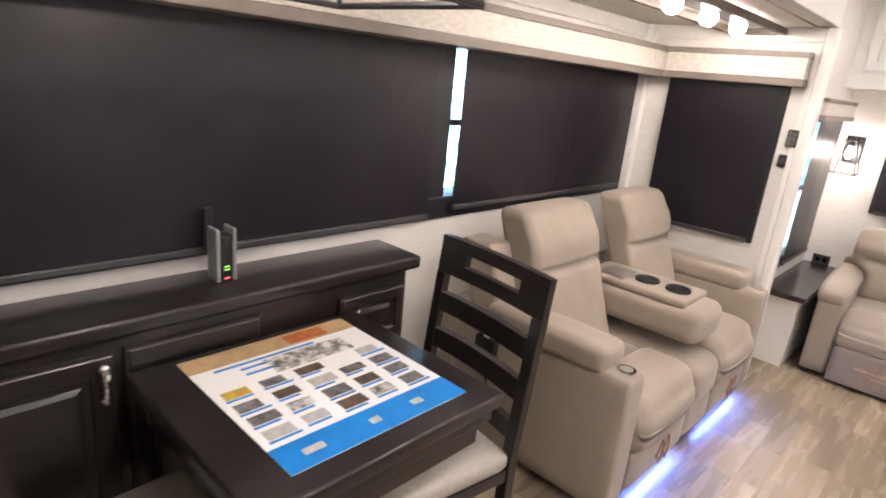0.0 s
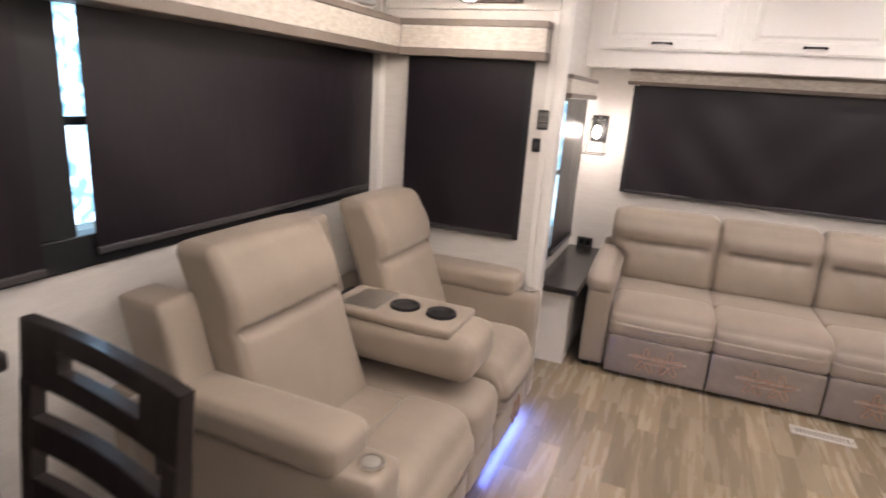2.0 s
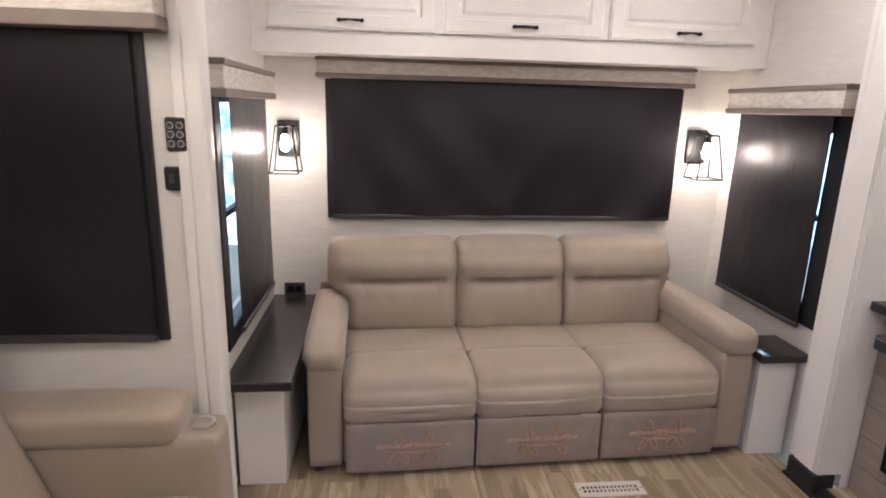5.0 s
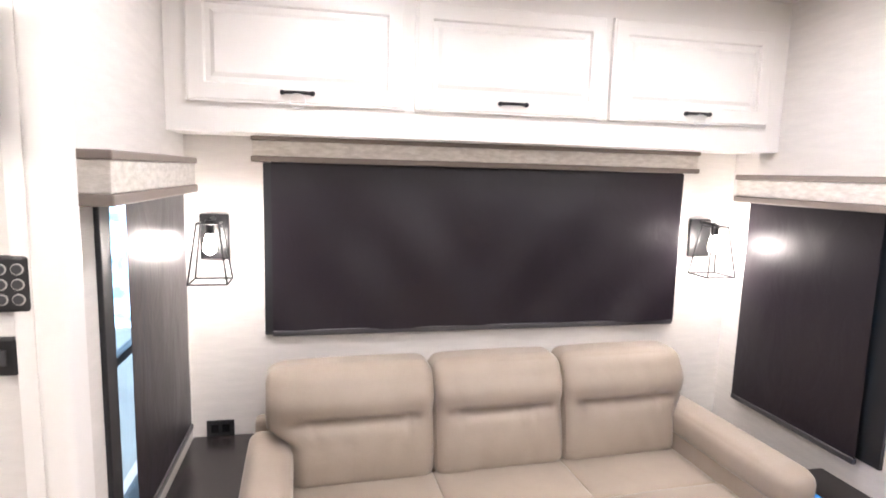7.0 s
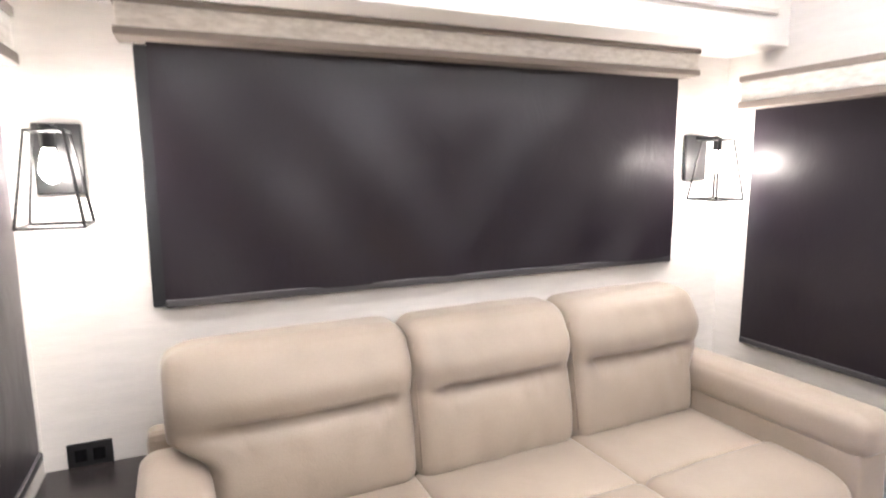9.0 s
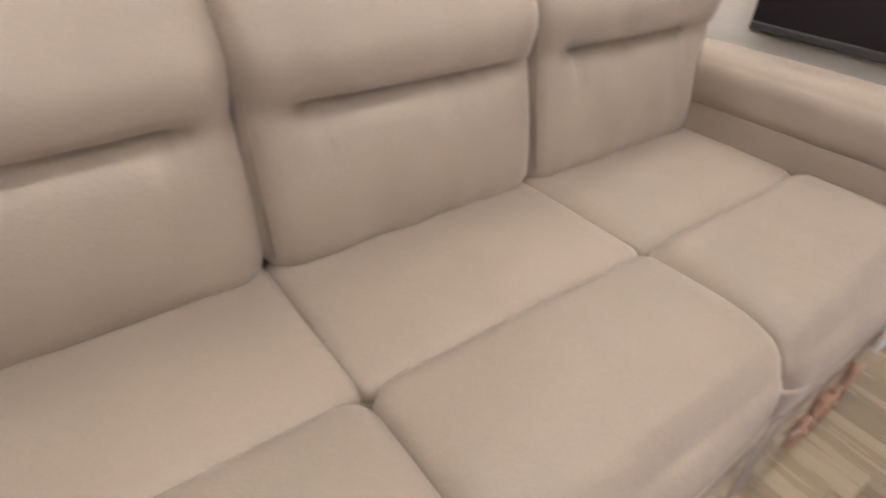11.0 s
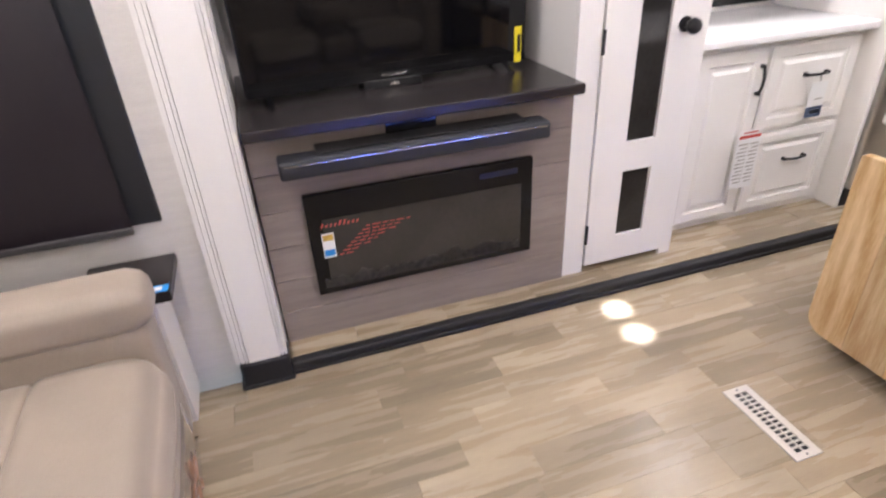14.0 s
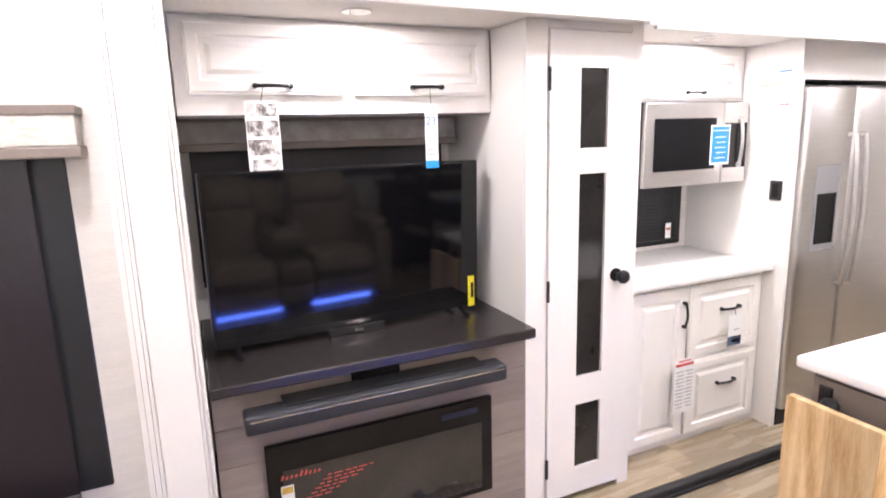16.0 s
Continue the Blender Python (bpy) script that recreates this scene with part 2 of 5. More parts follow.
def part(name, bm, mat, parent=None, label="", smooth=False):
    """Links a bmesh given in world places as one mesh object, with its origin in its middle."""
    co = [v.co for v in bm.verts]
    lo = Vector([min(c[i] for c in co) for i in range(3)])
    hi = Vector([max(c[i] for c in co) for i in range(3)])
    mid = (lo + hi) / 2
    bmesh.ops.translate(bm, verts=bm.verts, vec=-mid)
    bmesh.ops.recalc_face_normals(bm, faces=bm.faces)
    me = bpy.data.meshes.new(name)
    bm.to_mesh(me)
    bm.free()
    if smooth:
        me.polygons.foreach_set("use_smooth", [True] * len(me.polygons))
        if smooth == "auto":
            me.set_sharp_from_angle(angle=radians(38))
    me.materials.append(mat)
    ob = new(name, me)
    mid.z += RAISE[0]
    ob.location = mid
    WORLD_AT[ob.name] = mid
    if parent:
        ob.parent = parent
        ob.matrix_parent_inverse = Matrix.Translation(-WORLD_AT[parent.name])
    if label:
        ob["label"] = label
    return ob


def structure(name, bm, mat, label, category, smooth=False):
    return tagged(part(name, bm, mat, None, "", smooth), label, category, kind="structure")


def box(x0, x1, y0, y1, z0, z1, bm=None, bevel=0.0, seg=2):
    """A box, with rounded edges if bevel is given; added to bm if that is given."""
    tmp = bmesh.new()
    bmesh.ops.create_cube(tmp, size=1)
    for v in tmp.verts:
        v.co = Vector(((x0 + x1) / 2 + v.co.x * (x1 - x0), (y0 + y1) / 2 + v.co.y * (y1 - y0), (z0 + z1) / 2 + v.co.z * (z1 - z0)))
    if bevel:
        bmesh.ops.bevel(tmp, geom=tmp.edges[:], offset=bevel, segments=seg, affect="EDGES", profile=0.5)
    return merge(bm, tmp)


def merge(bm, tmp):
    if bm is None:
        return tmp
    me = bpy.data.meshes.new("tmp")
    tmp.to_mesh(me)
    tmp.free()
    bm.from_mesh(me)
    bpy.data.meshes.remove(me)
    return bm


def moved(bm, m):
    bmesh.ops.transform(bm, matrix=m, verts=bm.verts)
    return bm


def tube(a, b, r, bm=None, seg=12, r2=None):
    """A round bar from a to b."""
    a, b = Vector(a), Vector(b)
    tmp = bmesh.new()
    bmesh.ops.create_cone(tmp, cap_ends=True, segments=seg, radius1=r, radius2=r if r2 is None else r2, depth=(b - a).length)
    q = (b - a).to_track_quat("Z", "Y").to_matrix().to_4x4()
    bmesh.ops.transform(tmp, matrix=Matrix.Translation((a + b) / 2) @ q, verts=tmp.verts)
    return merge(bm, tmp)


def ball(c, r, bm=None, sx=1, sy=1, sz=1):
    tmp = bmesh.new()
    bmesh.ops.create_uvsphere(tmp, u_segments=16, v_segments=10, radius=r)
    bmesh.ops.transform(tmp, matrix=Matrix.Translation(c) @ Matrix.Diagonal((sx, sy, sz, 1)), verts=tmp.verts)
    return merge(bm, tmp)


def soft(x0, x1, y0, y1, z0, z1, r=0.04, puff=(0.0, 0.0, 0.0), n=12, shape=None):
    """A padded block: rounded by r, its faces swelling by puff along x, y and z; shape(co, u, v, w) may push points further."""
    bm = bmesh.new()
    bmesh.ops.create_cube(bm, size=2)
    bmesh.ops.subdivide_edges(bm, edges=bm.edges[:], cuts=n, use_grid_fill=True)
    h = Vector(((x1 - x0) / 2, (y1 - y0) / 2, (z1 - z0) / 2))
    c = Vector(((x1 + x0) / 2, (y1 + y0) / 2, (z1 + z0) / 2))
    for v in bm.verts:
        # crowd the points towards the edges, where the rounding needs them
        u = Vector([math.copysign(abs(a) ** 0.75, a) if abs(a) < 1 else a for a in v.co])
        p = Vector([u[i] * h[i] for i in range(3)])
        core = Vector([max(-(h[i] - r), min(h[i] - r, p[i])) for i in range(3)])
        d = p - core
        if d.length > 1e-6:
            p = core + d.normalized() * min(r, max(abs(d[0]), abs(d[1]), abs(d[2])))
        for i in range(3):
            j, k = (i + 1) % 3, (i + 2) % 3
            if abs(v.co[i]) > 0.5:
                p[i] += math.copysign(puff[i] * (1 - u[j] ** 2) * (1 - u[k] ** 2), v.co[i])
        p += c
        if shape:
            p = shape(p, *u)
        v.co = p
    return bm


def panel_door(bm_at, axis, sign, a0, a1, z0, z1, face, name, mat, parent, label="", rail=0.055, depth=0.02):
    """A raised-panel cabinet front on the plane axis = face, looking along sign; a0..a1 along the other axis."""
    d = Vector((sign, 0, 0)) if axis == "x" else Vector((0, sign, 0))
    near = face + sign * depth
    lo, hi = sorted((face, near))
    tmp = box(lo, hi, a0, a1, z0, z1) if axis == "x" else box(a0, a1, lo, hi, z0, z1)
    bmesh.ops.recalc_face_normals(tmp, faces=tmp.faces)
    front = max(tmp.faces, key=lambda f: f.normal.dot(d))
    steps = ((0.006, 0.0), (0.004, 0.003), (rail - 0.016, 0.0), (0.006, -0.009), (0.016, 0.0), (0.014, 0.008))
    for k, (inset, lift) in enumerate(steps):
        if k == 0:
            bmesh.ops.translate(tmp, verts=front.verts, vec=d * -0.003)
        bmesh.ops.inset_region(tmp, faces=[front], thickness=inset, use_even_offset=True)
        bmesh.ops.translate(tmp, verts=front.verts, vec=d * lift)
    return part(name, tmp, mat, parent, label)


def bar_handle(a, b, out, mat, parent, name="handle", r=0.0055, label=""):
    """A bowed bar pull between two feet a and b, standing off along out."""
    a, b, out = Vector(a), Vector(b), Vector(out)
    bm = bmesh.new()
    pts = [a + (b - a) * k + out * (0.55 + 0.45 * math.sin(math.pi * k)) for k in [i / 6 for i in range(7)]]
    for p, q in zip(pts, pts[1:]):
        tube(p, q, r, bm, 8)
    for p in (a, b):
        q = p + out * 0.55
        tube(p, q, r * 1.5, bm, 8)
        ball(q, r * 1.4, bm)
    return part(name, bm, mat, parent, label, "auto")


def wall(name, axis, face, thick, a0, a1, z0, z1, mat, label, openings=()):
    """A wall on the plane axis = face, going thick away from it, with openings (a0, a1, z0, z1) right through it."""
    bm = bmesh.new()
    cuts_a = sorted({a0, a1, *[o[0] for o in openings], *[o[1] for o in openings]})
    cuts_z = sorted({z0, z1, *[o[2] for o in openings], *[o[3] for o in openings]})
    lo, hi = sorted((face, face + thick))
    for i in range(len(cuts_a) - 1):
        for k in range(len(cuts_z) - 1):
            ma, mz = (cuts_a[i] + cuts_a[i + 1]) / 2, (cuts_z[k] + cuts_z[k + 1]) / 2
            if any(o[0] < ma < o[1] and o[2] < mz < o[3] for o in openings):
                continue
            if axis == "x":
                box(lo, hi, cuts_a[i], cuts_a[i + 1], cuts_z[k], cuts_z[k + 1], bm)
            else:
                box(cuts_a[i], cuts_a[i + 1], lo, hi, cuts_z[k], cuts_z[k + 1], bm)
    bmesh.ops.remove_doubles(bm, verts=bm.verts, dist=0.0005)
    inner = {}
    for f in bm.faces:
        inner.setdefault(tuple(round(c, 4) for c in f.calc_center_median()), []).append(f)
    bmesh.ops.delete(bm, geom=[f for fs in inner.values() if len(fs) > 1 for f in fs], context="FACES")
    return structure(name, bm, mat, label, "wall")


def sweep(pts, r, n=8):
    """One bent round bar along a line of points."""
    bm = bmesh.new()
    rings = []
    for k, p in enumerate(pts):
        d = (pts[min(k + 1, len(pts) - 1)] - pts[max(k - 1, 0)]).normalized()
        a = d.cross(Vector((0, 1, 0)))
        a = (a if a.length > 0.1 else d.cross(Vector((0, 0, 1)))).normalized()
        b = d.cross(a)
        rings.append([bm.verts.new(p + r * (math.cos(i / n * math.tau) * a + math.sin(i / n * math.tau) * b)) for i in range(n)])
    for p, q in zip(rings, rings[1:]):
        for i in range(n):
            bm.faces.new((p[i], p[(i + 1) % n], q[(i + 1) % n], q[i]))
    bm.faces.new(rings[0])
    bm.faces.new(rings[-1])
    return bm


def pierced(x0, x1, ys, zs, holes):
    """One board across x0 to x1, cut through where holes names its cells."""
    bm = bmesh.new()
    grid = {(k, i, j): bm.verts.new(((x0, x1)[k], y, z)) for k in (0, 1) for i, y in enumerate(ys) for j, z in enumerate(zs)}
    solid = {(i, j) for i in range(len(ys) - 1) for j in range(len(zs) - 1)} - set(holes)
    for i, j in solid:
        for k in (0, 1):
            bm.faces.new([grid[k, i + a, j + b] for a, b in ((0, 0), (1, 0), (1, 1), (0, 1))])
        for di, dj, e in ((-1, 0, ((0, 0), (0, 1))), (1, 0, ((1, 0), (1, 1))), (0, -1, ((0, 0), (1, 0))), (0, 1, ((0, 1), (1, 1)))):
            if (i + di, j + dj) not in solid:
                (a, b), (c, d) = e
                bm.faces.new((grid[0, i + a, j + b], grid[0, i + c, j + d], grid[1, i + c, j + d], grid[1, i + a, j + b]))
    return bm


# ---- the shell ----
XL, XR, YR = -0.30, 2.09, 4.25       # rear part: side walls and rear wall
SX, SY = -1.15, 2.90                 # lounge slide: outer wall and end wall
YF = -2.6                            # front end of the room
RX = 2.78                            # kitchen slide: outer wall
HEAD = 1.872                         # top of the kitchen slide's opening
POST_Y0, POST_Y1 = 3.135, 3.278

floor = structure("floor", box(XL - 0.02, 2.03, YF, YR + 0.02, -0.06, -0.006), JOINT, "brown wood-look vinyl plank floor, slightly glossy", "floor")
slide_floor_l = structure("slide_floor", box(SX - 0.05, XL - 0.021, YF, SY + 0.06, -0.06, -0.006), JOINT, "wood-look vinyl floor of the lounge slide-out", "floor")
slide_floor_r = structure("slide_floor", box(2.032, RX + 0.05, -1.6, POST_Y0 - 0.003, -0.06, 0.034), JOINT, "raised wood-look vinyl floor of the kitchen slide-out", "floor")

wall("wall_rear", "y", YR, 0.10, XL - 0.1, XR + 0.1, -0.06, CEILING, WALL, "off-white linen-textured rear wall", [(-0.01, 1.82, 0.915, 1.60)])
wall("wall_left_rear", "x", XL, -0.10, SY + 0.06, YR, -0.06, CEILING, WALL, "off-white linen-textured side wall", [(3.35, 4.11, 0.60, 1.52)])
wall("wall_right_rear", "x", XR, 0.10, POST_Y1, YR, -0.06, CEILING, WALL, "off-white linen-textured side wall", [(3.40, 4.10, 0.61, 1.52)])
wall("slide_end_wall", "y", SY, 0.06, SX - 0.08, -0.235, -0.06, SLIDE_TOP, WALL, "off-white linen-textured end wall of the lounge slide-out", [(-0.96, -0.33, 0.81, 1.66)])
wall("slide_outer_wall", "x", SX, -0.08, YF, SY, -0.06, SLIDE_TOP, WALL, "off-white linen-textured wall of the lounge slide-out", [(-1.0, 2.80, 0.99, 1.70)])
wall("wall_front", "y", YF, -0.08, SX - 0.1, RX + 0.1, -0.06, CEILING, WALL, "plain off-white wall")
wall("kitchen_slide_wall", "x", RX, 0.08, -1.6, POST_Y1, -0.06, HEAD + 0.02, WHITE, "plain white wall of the kitchen slide-out", [(0.64, 0.985, 0.885, 1.26), (2.08, 3.10, 0.98, 1.53)])
wall("kitchen_slide_end", "y", POST_Y0 - 0.001, 0.14, 2.1, RX, 0.034, HEAD, WHITE, "white end wall of the kitchen slide-out")
wall("wall_right_front", "x", 2.03, 0.08, YF, -1.6, -0.06, CEILING, WALL, "plain off-white side wall")
wall("kitchen_slide_front_end", "y", -1.6, -0.08, 2.11, RX, -0.06, HEAD, WHITE, "plain white end wall of the kitchen slide-out")

structure("ceiling", box(-0.30, XR + 0.1, YF - 0.08, YR + 0.1, CEILING, CEILING + 0.08), CEIL, "cream ceiling panels with recessed lights", "ceiling")
structure("slide_ceiling", box(SX - 0.08, -0.29, YF, SY + 0.06, SLIDE_TOP, SLIDE_TOP + 0.06), CEIL, "low cream ceiling of the lounge slide-out", "ceiling")
structure("slide_ceiling", box(2.02, RX + 0.08, -1.7, POST_Y1, HEAD + 0.02, HEAD + 0.08), CEIL, "low white ceiling of the kitchen slide-out", "ceiling")
structure("slide_header", box(-0.29, -0.20, YF, SY + 0.06, SLIDE_TOP + 0.005, CEILING, bevel=0.006), TRIMW, "white header above the lounge slide-out", "trim")
bm = box(1.99, 2.018, 1.64, POST_Y1, HEAD, CEILING, bevel=0.004)
box(2.0, 2.02, -1.6, 1.6, HEAD - 0.02, CEILING, bm, 0.004)
box(1.985, 2.02, 1.595, 1.645, HEAD - 0.01, CEILING, bm, 0.006)
structure("kitchen_header", bm, TRIMW, "white header panels above the kitchen slide-out", "trim")

# corner trim of the lounge slide-out
bm = box(-0.235, -0.185, SY - 0.02, SY + 0.06, 0.0, SLIDE_TOP, bevel=0.012, seg=3)
box(-0.265, -0.235, SY - 0.012, SY + 0.002, 0.0, SLIDE_TOP, bm, 0.005)
structure("slide_corner_trim", bm, TRIMW, "white rounded corner trim of the lounge slide-out", "trim", "auto")
bm = box(SX, SX + 0.055, SY - 0.055, SY, 0.0, SLIDE_TOP, bevel=0.006)
structure("slide_corner_post", bm, TRIMW, "white corner post between two shaded windows", "trim")
bm = box(SX, -0.236, SY - 0.02, SY, 1.86, SLIDE_TOP, bevel=0.006)
box(SX, SX + 0.02, YF, SY - 0.02, 1.86, SLIDE_TOP, bm, 0.006)
structure("slide_crown_trim", bm, TRIMW, "cream crown trim under the slide-out ceiling", "trim")

# post beside the kitchen slide-out, with its rubber foot
post = structure("slide_post", box(2.004, 2.10, POST_Y0, POST_Y1 + 0.02, 0.10, CEILING), TRIMW, "white grooved trim post beside the kitchen slide-out", "trim", "auto")
for y0, y1, x0 in ((0.0, 0.008, 1.994), (0.0112, 0.0182, 1.992), (0.0214, 0.1216, 1.990), (0.1248, 0.1318, 1.992), (0.135, 0.1465, 1.994), (0.1497, 0.163, 1.998)):
    part("moulding", box(x0, 2.0038, POST_Y0 + y0, POST_Y0 + y1, 0.10, CEILING, None, 0.001), TRIMW, post)
bm = box(1.982, 2.08, POST_Y0 - 0.004, POST_Y1 + 0.012, 0.0, 0.10, bevel=0.014, seg=3)
box(1.976, 2.08, POST_Y0 - 0.010, POST_Y1 + 0.02, 0.0, 0.016, bm, 0.006)
structure("post_foot", bm, RUBBER, "black rubber foot of the white slide post", "trim", "auto")
bm = box(1.996, 2.031, -1.6, POST_Y0 - 0.005, 0.0, 0.016, bevel=0.005)
box(2.004, 2.042, -1.6, POST_Y0 - 0.005, 0.010, 0.044, bm, 0.008, 3)
structure("slide_threshold", bm, RUBBER, "black rubber threshold along the kitchen slide-out", "trim", "auto")


# ---- windows, shades and valances ----
def window(name, axis, face, out, a0, a1, z0, z1, label, posts=(), f=0.032):
    """A black-framed window in an opening; out is the way outside along the axis; its glass lies back in the wall."""
    mid = (a0 + a1) / 2
    at = (face, mid, z0) if axis == "x" else (mid, face, z0)
    w = tagged(thing(name, at, label, "window"), kind="structure")

    def slab(lo, hi, zl, zh, d0, d1, bev, nm, mat, lab=""):
        ds = sorted((face + out * d0, face + out * d1))
        bm = box(ds[0], ds[1], lo, hi, zl, zh, None, bev) if axis == "x" else box(lo, hi, ds[0], ds[1], zl, zh, None, bev)
        return part(nm, bm, mat, w, lab)
    for lo, hi, zl, zh in ((a0 - f, a0 + 0.012, z0 - f, z1 + f), (a1 - 0.012, a1 + f, z0 - f, z1 + f),
                           (a0 + 0.012, a1 - 0.012, z0 - f, z0 + 0.012), (a0 + 0.012, a1 - 0.012, z1 - 0.012, z1 + f)):
        slab(lo, hi, zl, zh, -0.012, 0.05, 0.004, "window_frame", FRAME)
    for p0, p1 in posts:
        slab(p0, p1, z0 + 0.012, z1 - 0.012, -0.010, 0.05, 0.004, "mullion", FRAME)
    g = slab(a0 + 0.012, a1 - 0.012, z0 + 0.012, z1 - 0.012, 0.030, 0.034, 0, "pane", GLASS)
    g.visible_shadow = False
    if axis == "x":
        slab(a0 + 0.012, a1 - 0.012, (z0 + z1) / 2 - 0.012, (z0 + z1) / 2 + 0.012, 0.018, 0.05, 0.003, "sliding_rail", FRAME)
    return w


window("window_1", "y", YR, 1, 0.02, 1.79, 0.945, 1.57, "wide black-framed rear window behind a shade")
window("window_2", "x", XL, -1, 3.395, 4.08, 0.63, 1.49, "black-framed side window, daylight beside its shade", (), 0.06)
window("window_3", "x", XR, 1, 3.475, 4.02, 0.69, 1.43, "black-framed side window, daylight beside its shade", (), 0.085)
window("window_4", "y", SY, 1, -0.93, -0.36, 0.84, 1.63, "black-framed window behind a lowered shade")
window("window_5", "x", SX, -1, -0.97, 2.77, 1.028, 1.672, "long black-framed window with a strip of daylight", [(1.12, 1.254)], 0.082)
window("window_6", "x", RX, 1, 0.665, 0.955, 0.92, 1.23, "small black-framed kitchen window")
window("window_7", "x", RX, 1, 2.11, 3.07, 1.01, 1.50, "black-framed window behind the television")



def shade(axis, face, away, a0, a1, z0, z1, label, ripple=0.004, seed=0):
    """A lowered roller shade: hanging cloth with soft ripples, and its hem bar."""
    mid = (a0 + a1) / 2
    s = thing("roller_shade", (face, mid, z0) if axis == "x" else (mid, face, z0), label, "window shade", "lowered roller shades")
    bm = bmesh.new()
    nu, nv = 48, 20
    rows = []
    for k in (0, 1):
        grid = []
        for j in range(nv + 1):
            line = []
            for i in range(nu + 1):
                a, z = a0 + (a1 - a0) * i / nu, z0 + (z1 - z0) * j / nv
                d = ripple * noise.noise(Vector((a * 2.2 + seed, z * 1.6, seed * 3.1))) * (1 - 0.6 * j / nv) + 0.0012 * k
                d += ripple * 0.22 * (1 + math.sin(math.tau * (a * 2.6 + z * 2.1 * (1 if a < mid else -1) + seed))) * (1 - 0.75 * j / nv)
                x = face + away * (0.004 + d)
                line.append(bm.verts.new((x, a, z) if axis == "x" else (a, x, z)))
            grid.append(line)
        rows.append(grid)
        for j in range(nv):
            for i in range(nu):
                bm.faces.new((grid[j][i], grid[j][i + 1], grid[j + 1][i + 1], grid[j + 1][i]))
    part("cloth", bm, BLIND, s, "", True)
    d0, d1 = sorted((face + away * -0.004, face + away * 0.014))
    hem = box(d0, d1, a0, a1, z0 - 0.018, z0 + 0.004, None, 0.004) if axis == "x" else box(a0, a1, d0, d1, z0 - 0.018, z0 + 0.004, None, 0.004)
    part("hem_bar", hem, HEM, s, "dark grey hem bar")
    return s


shade("y", YR - 0.022, -1, 0.02, 1.80, 0.93, 1.62, "charcoal roller shade lowered over the rear window", 0.034, 1)
shade("x", XL + 0.020, 1, 3.48, 4.11, 0.61, 1.50, "charcoal roller shade lowered over a side window", 0.005, 2)
shade("x", XR - 0.030, -1, 3.463, 4.09, 0.61, 1.50, "charcoal roller shade lowered over a side window", 0.006, 3)
shade("y", SY - 0.020, -1, -0.955, -0.355, 0.83, 1.65, "charcoal roller shade lowered beside the reclining loveseat", 0.004, 4)
shade("x", SX + 0.020, 1, -1.0, 1.145, 0.975, 1.67, "long charcoal roller shade above the buffet", 0.006, 5)
shade("x", SX + 0.020, 1, 1.297, 2.80, 0.998, 1.69, "charcoal roller shade behind the reclining loveseat", 0.006, 6)
shade("x", RX - 0.020, -1, 2.085, 3.10, 0.98, 1.53, "charcoal shade lowered behind the television", 0.004, 8)


def slat_blind(x, y0, y1, z0, z1):
    s = thing("slat_blind", (x, (y0 + y1) / 2, z0), "small black slatted blind lowered over the kitchen window", "window blind")
    n = 17
    for k in range(n):
        z = z0 + 0.012 + (z1 - z0 - 0.024) * k / (n - 1)
        slat = box(x - 0.0115, x + 0.0115, y0, y1, z - 0.0008, z + 0.0008)
        bmesh.ops.rotate(slat, verts=slat.verts, cent=(x, 0, z), matrix=Matrix.Rotation(radians(76), 3, "Y"))
        part("slat", slat, FRAME, s)
    part("bottom_rail", box(x - 0.012, x + 0.012, y0, y1, z0, z0 + 0.010, None, 0.002), FRAME, s)
    for y in (y0 + 0.05, y1 - 0.05):
        part("cord", tube((x - 0.016, y, z0 + 0.006), (x - 0.016, y, z1), 0.0011, None, 5), HEM, s)


slat_blind(RX - 0.030, 0.664, 0.990, 0.912, 1.240)


def valance(x0, x1, y0, y1, z0, z1, label, fabric=None):
    v = thing("window_valance", ((x0 + x1) / 2, (y0 + y1) / 2, z0), label, "valance", "window valances")
    t = (z1 - z0) * 0.22
    part("fabric_panel", box(x0, x1, y0, y1, z0 + t * 1.0, z1 - t * 0.8, None, 0.004), fabric or VALANCE, v)
    part("bottom_trim", box(x0 - 0.006, x1 + 0.006, y0 - 0.006, y1 + 0.006, z0, z0 + t, None, 0.004), TAUPE, v, "taupe bottom trim")
    part("top_trim", box(x0 - 0.006, x1 + 0.006, y0 - 0.006, y1 + 0.006, z1 - t * 0.8, z1, None, 0.004), TAUPE, v, "taupe top trim")
    return v


valance(-0.04, 1.825, 4.15, YR - 0.001, 1.605, 1.699, "cream crackled-fabric valance above the rear window")
valance(XL + 0.007, -0.205, 3.168, 3.97, 1.495, 1.61, "cream crackled-fabric valance with taupe trim")
valance(1.985, XR - 0.007, 3.345, 4.10, 1.487, 1.605, "cream crackled-fabric valance with taupe trim")
valance(SX + 0.007, -0.985, -1.1, SY - 0.007, 1.645, 1.81, "long cream crackled-fabric valance with taupe trim")
valance(-0.976, -0.268, SY - 0.085, SY - 0.007, 1.645, 1.81, "cream crackled-fabric valance with taupe trim")
valance(2.66, RX - 0.007, 2.06, 3.128, 1.478, 1.605, "grey fabric valance behind the television", GREYVAL)

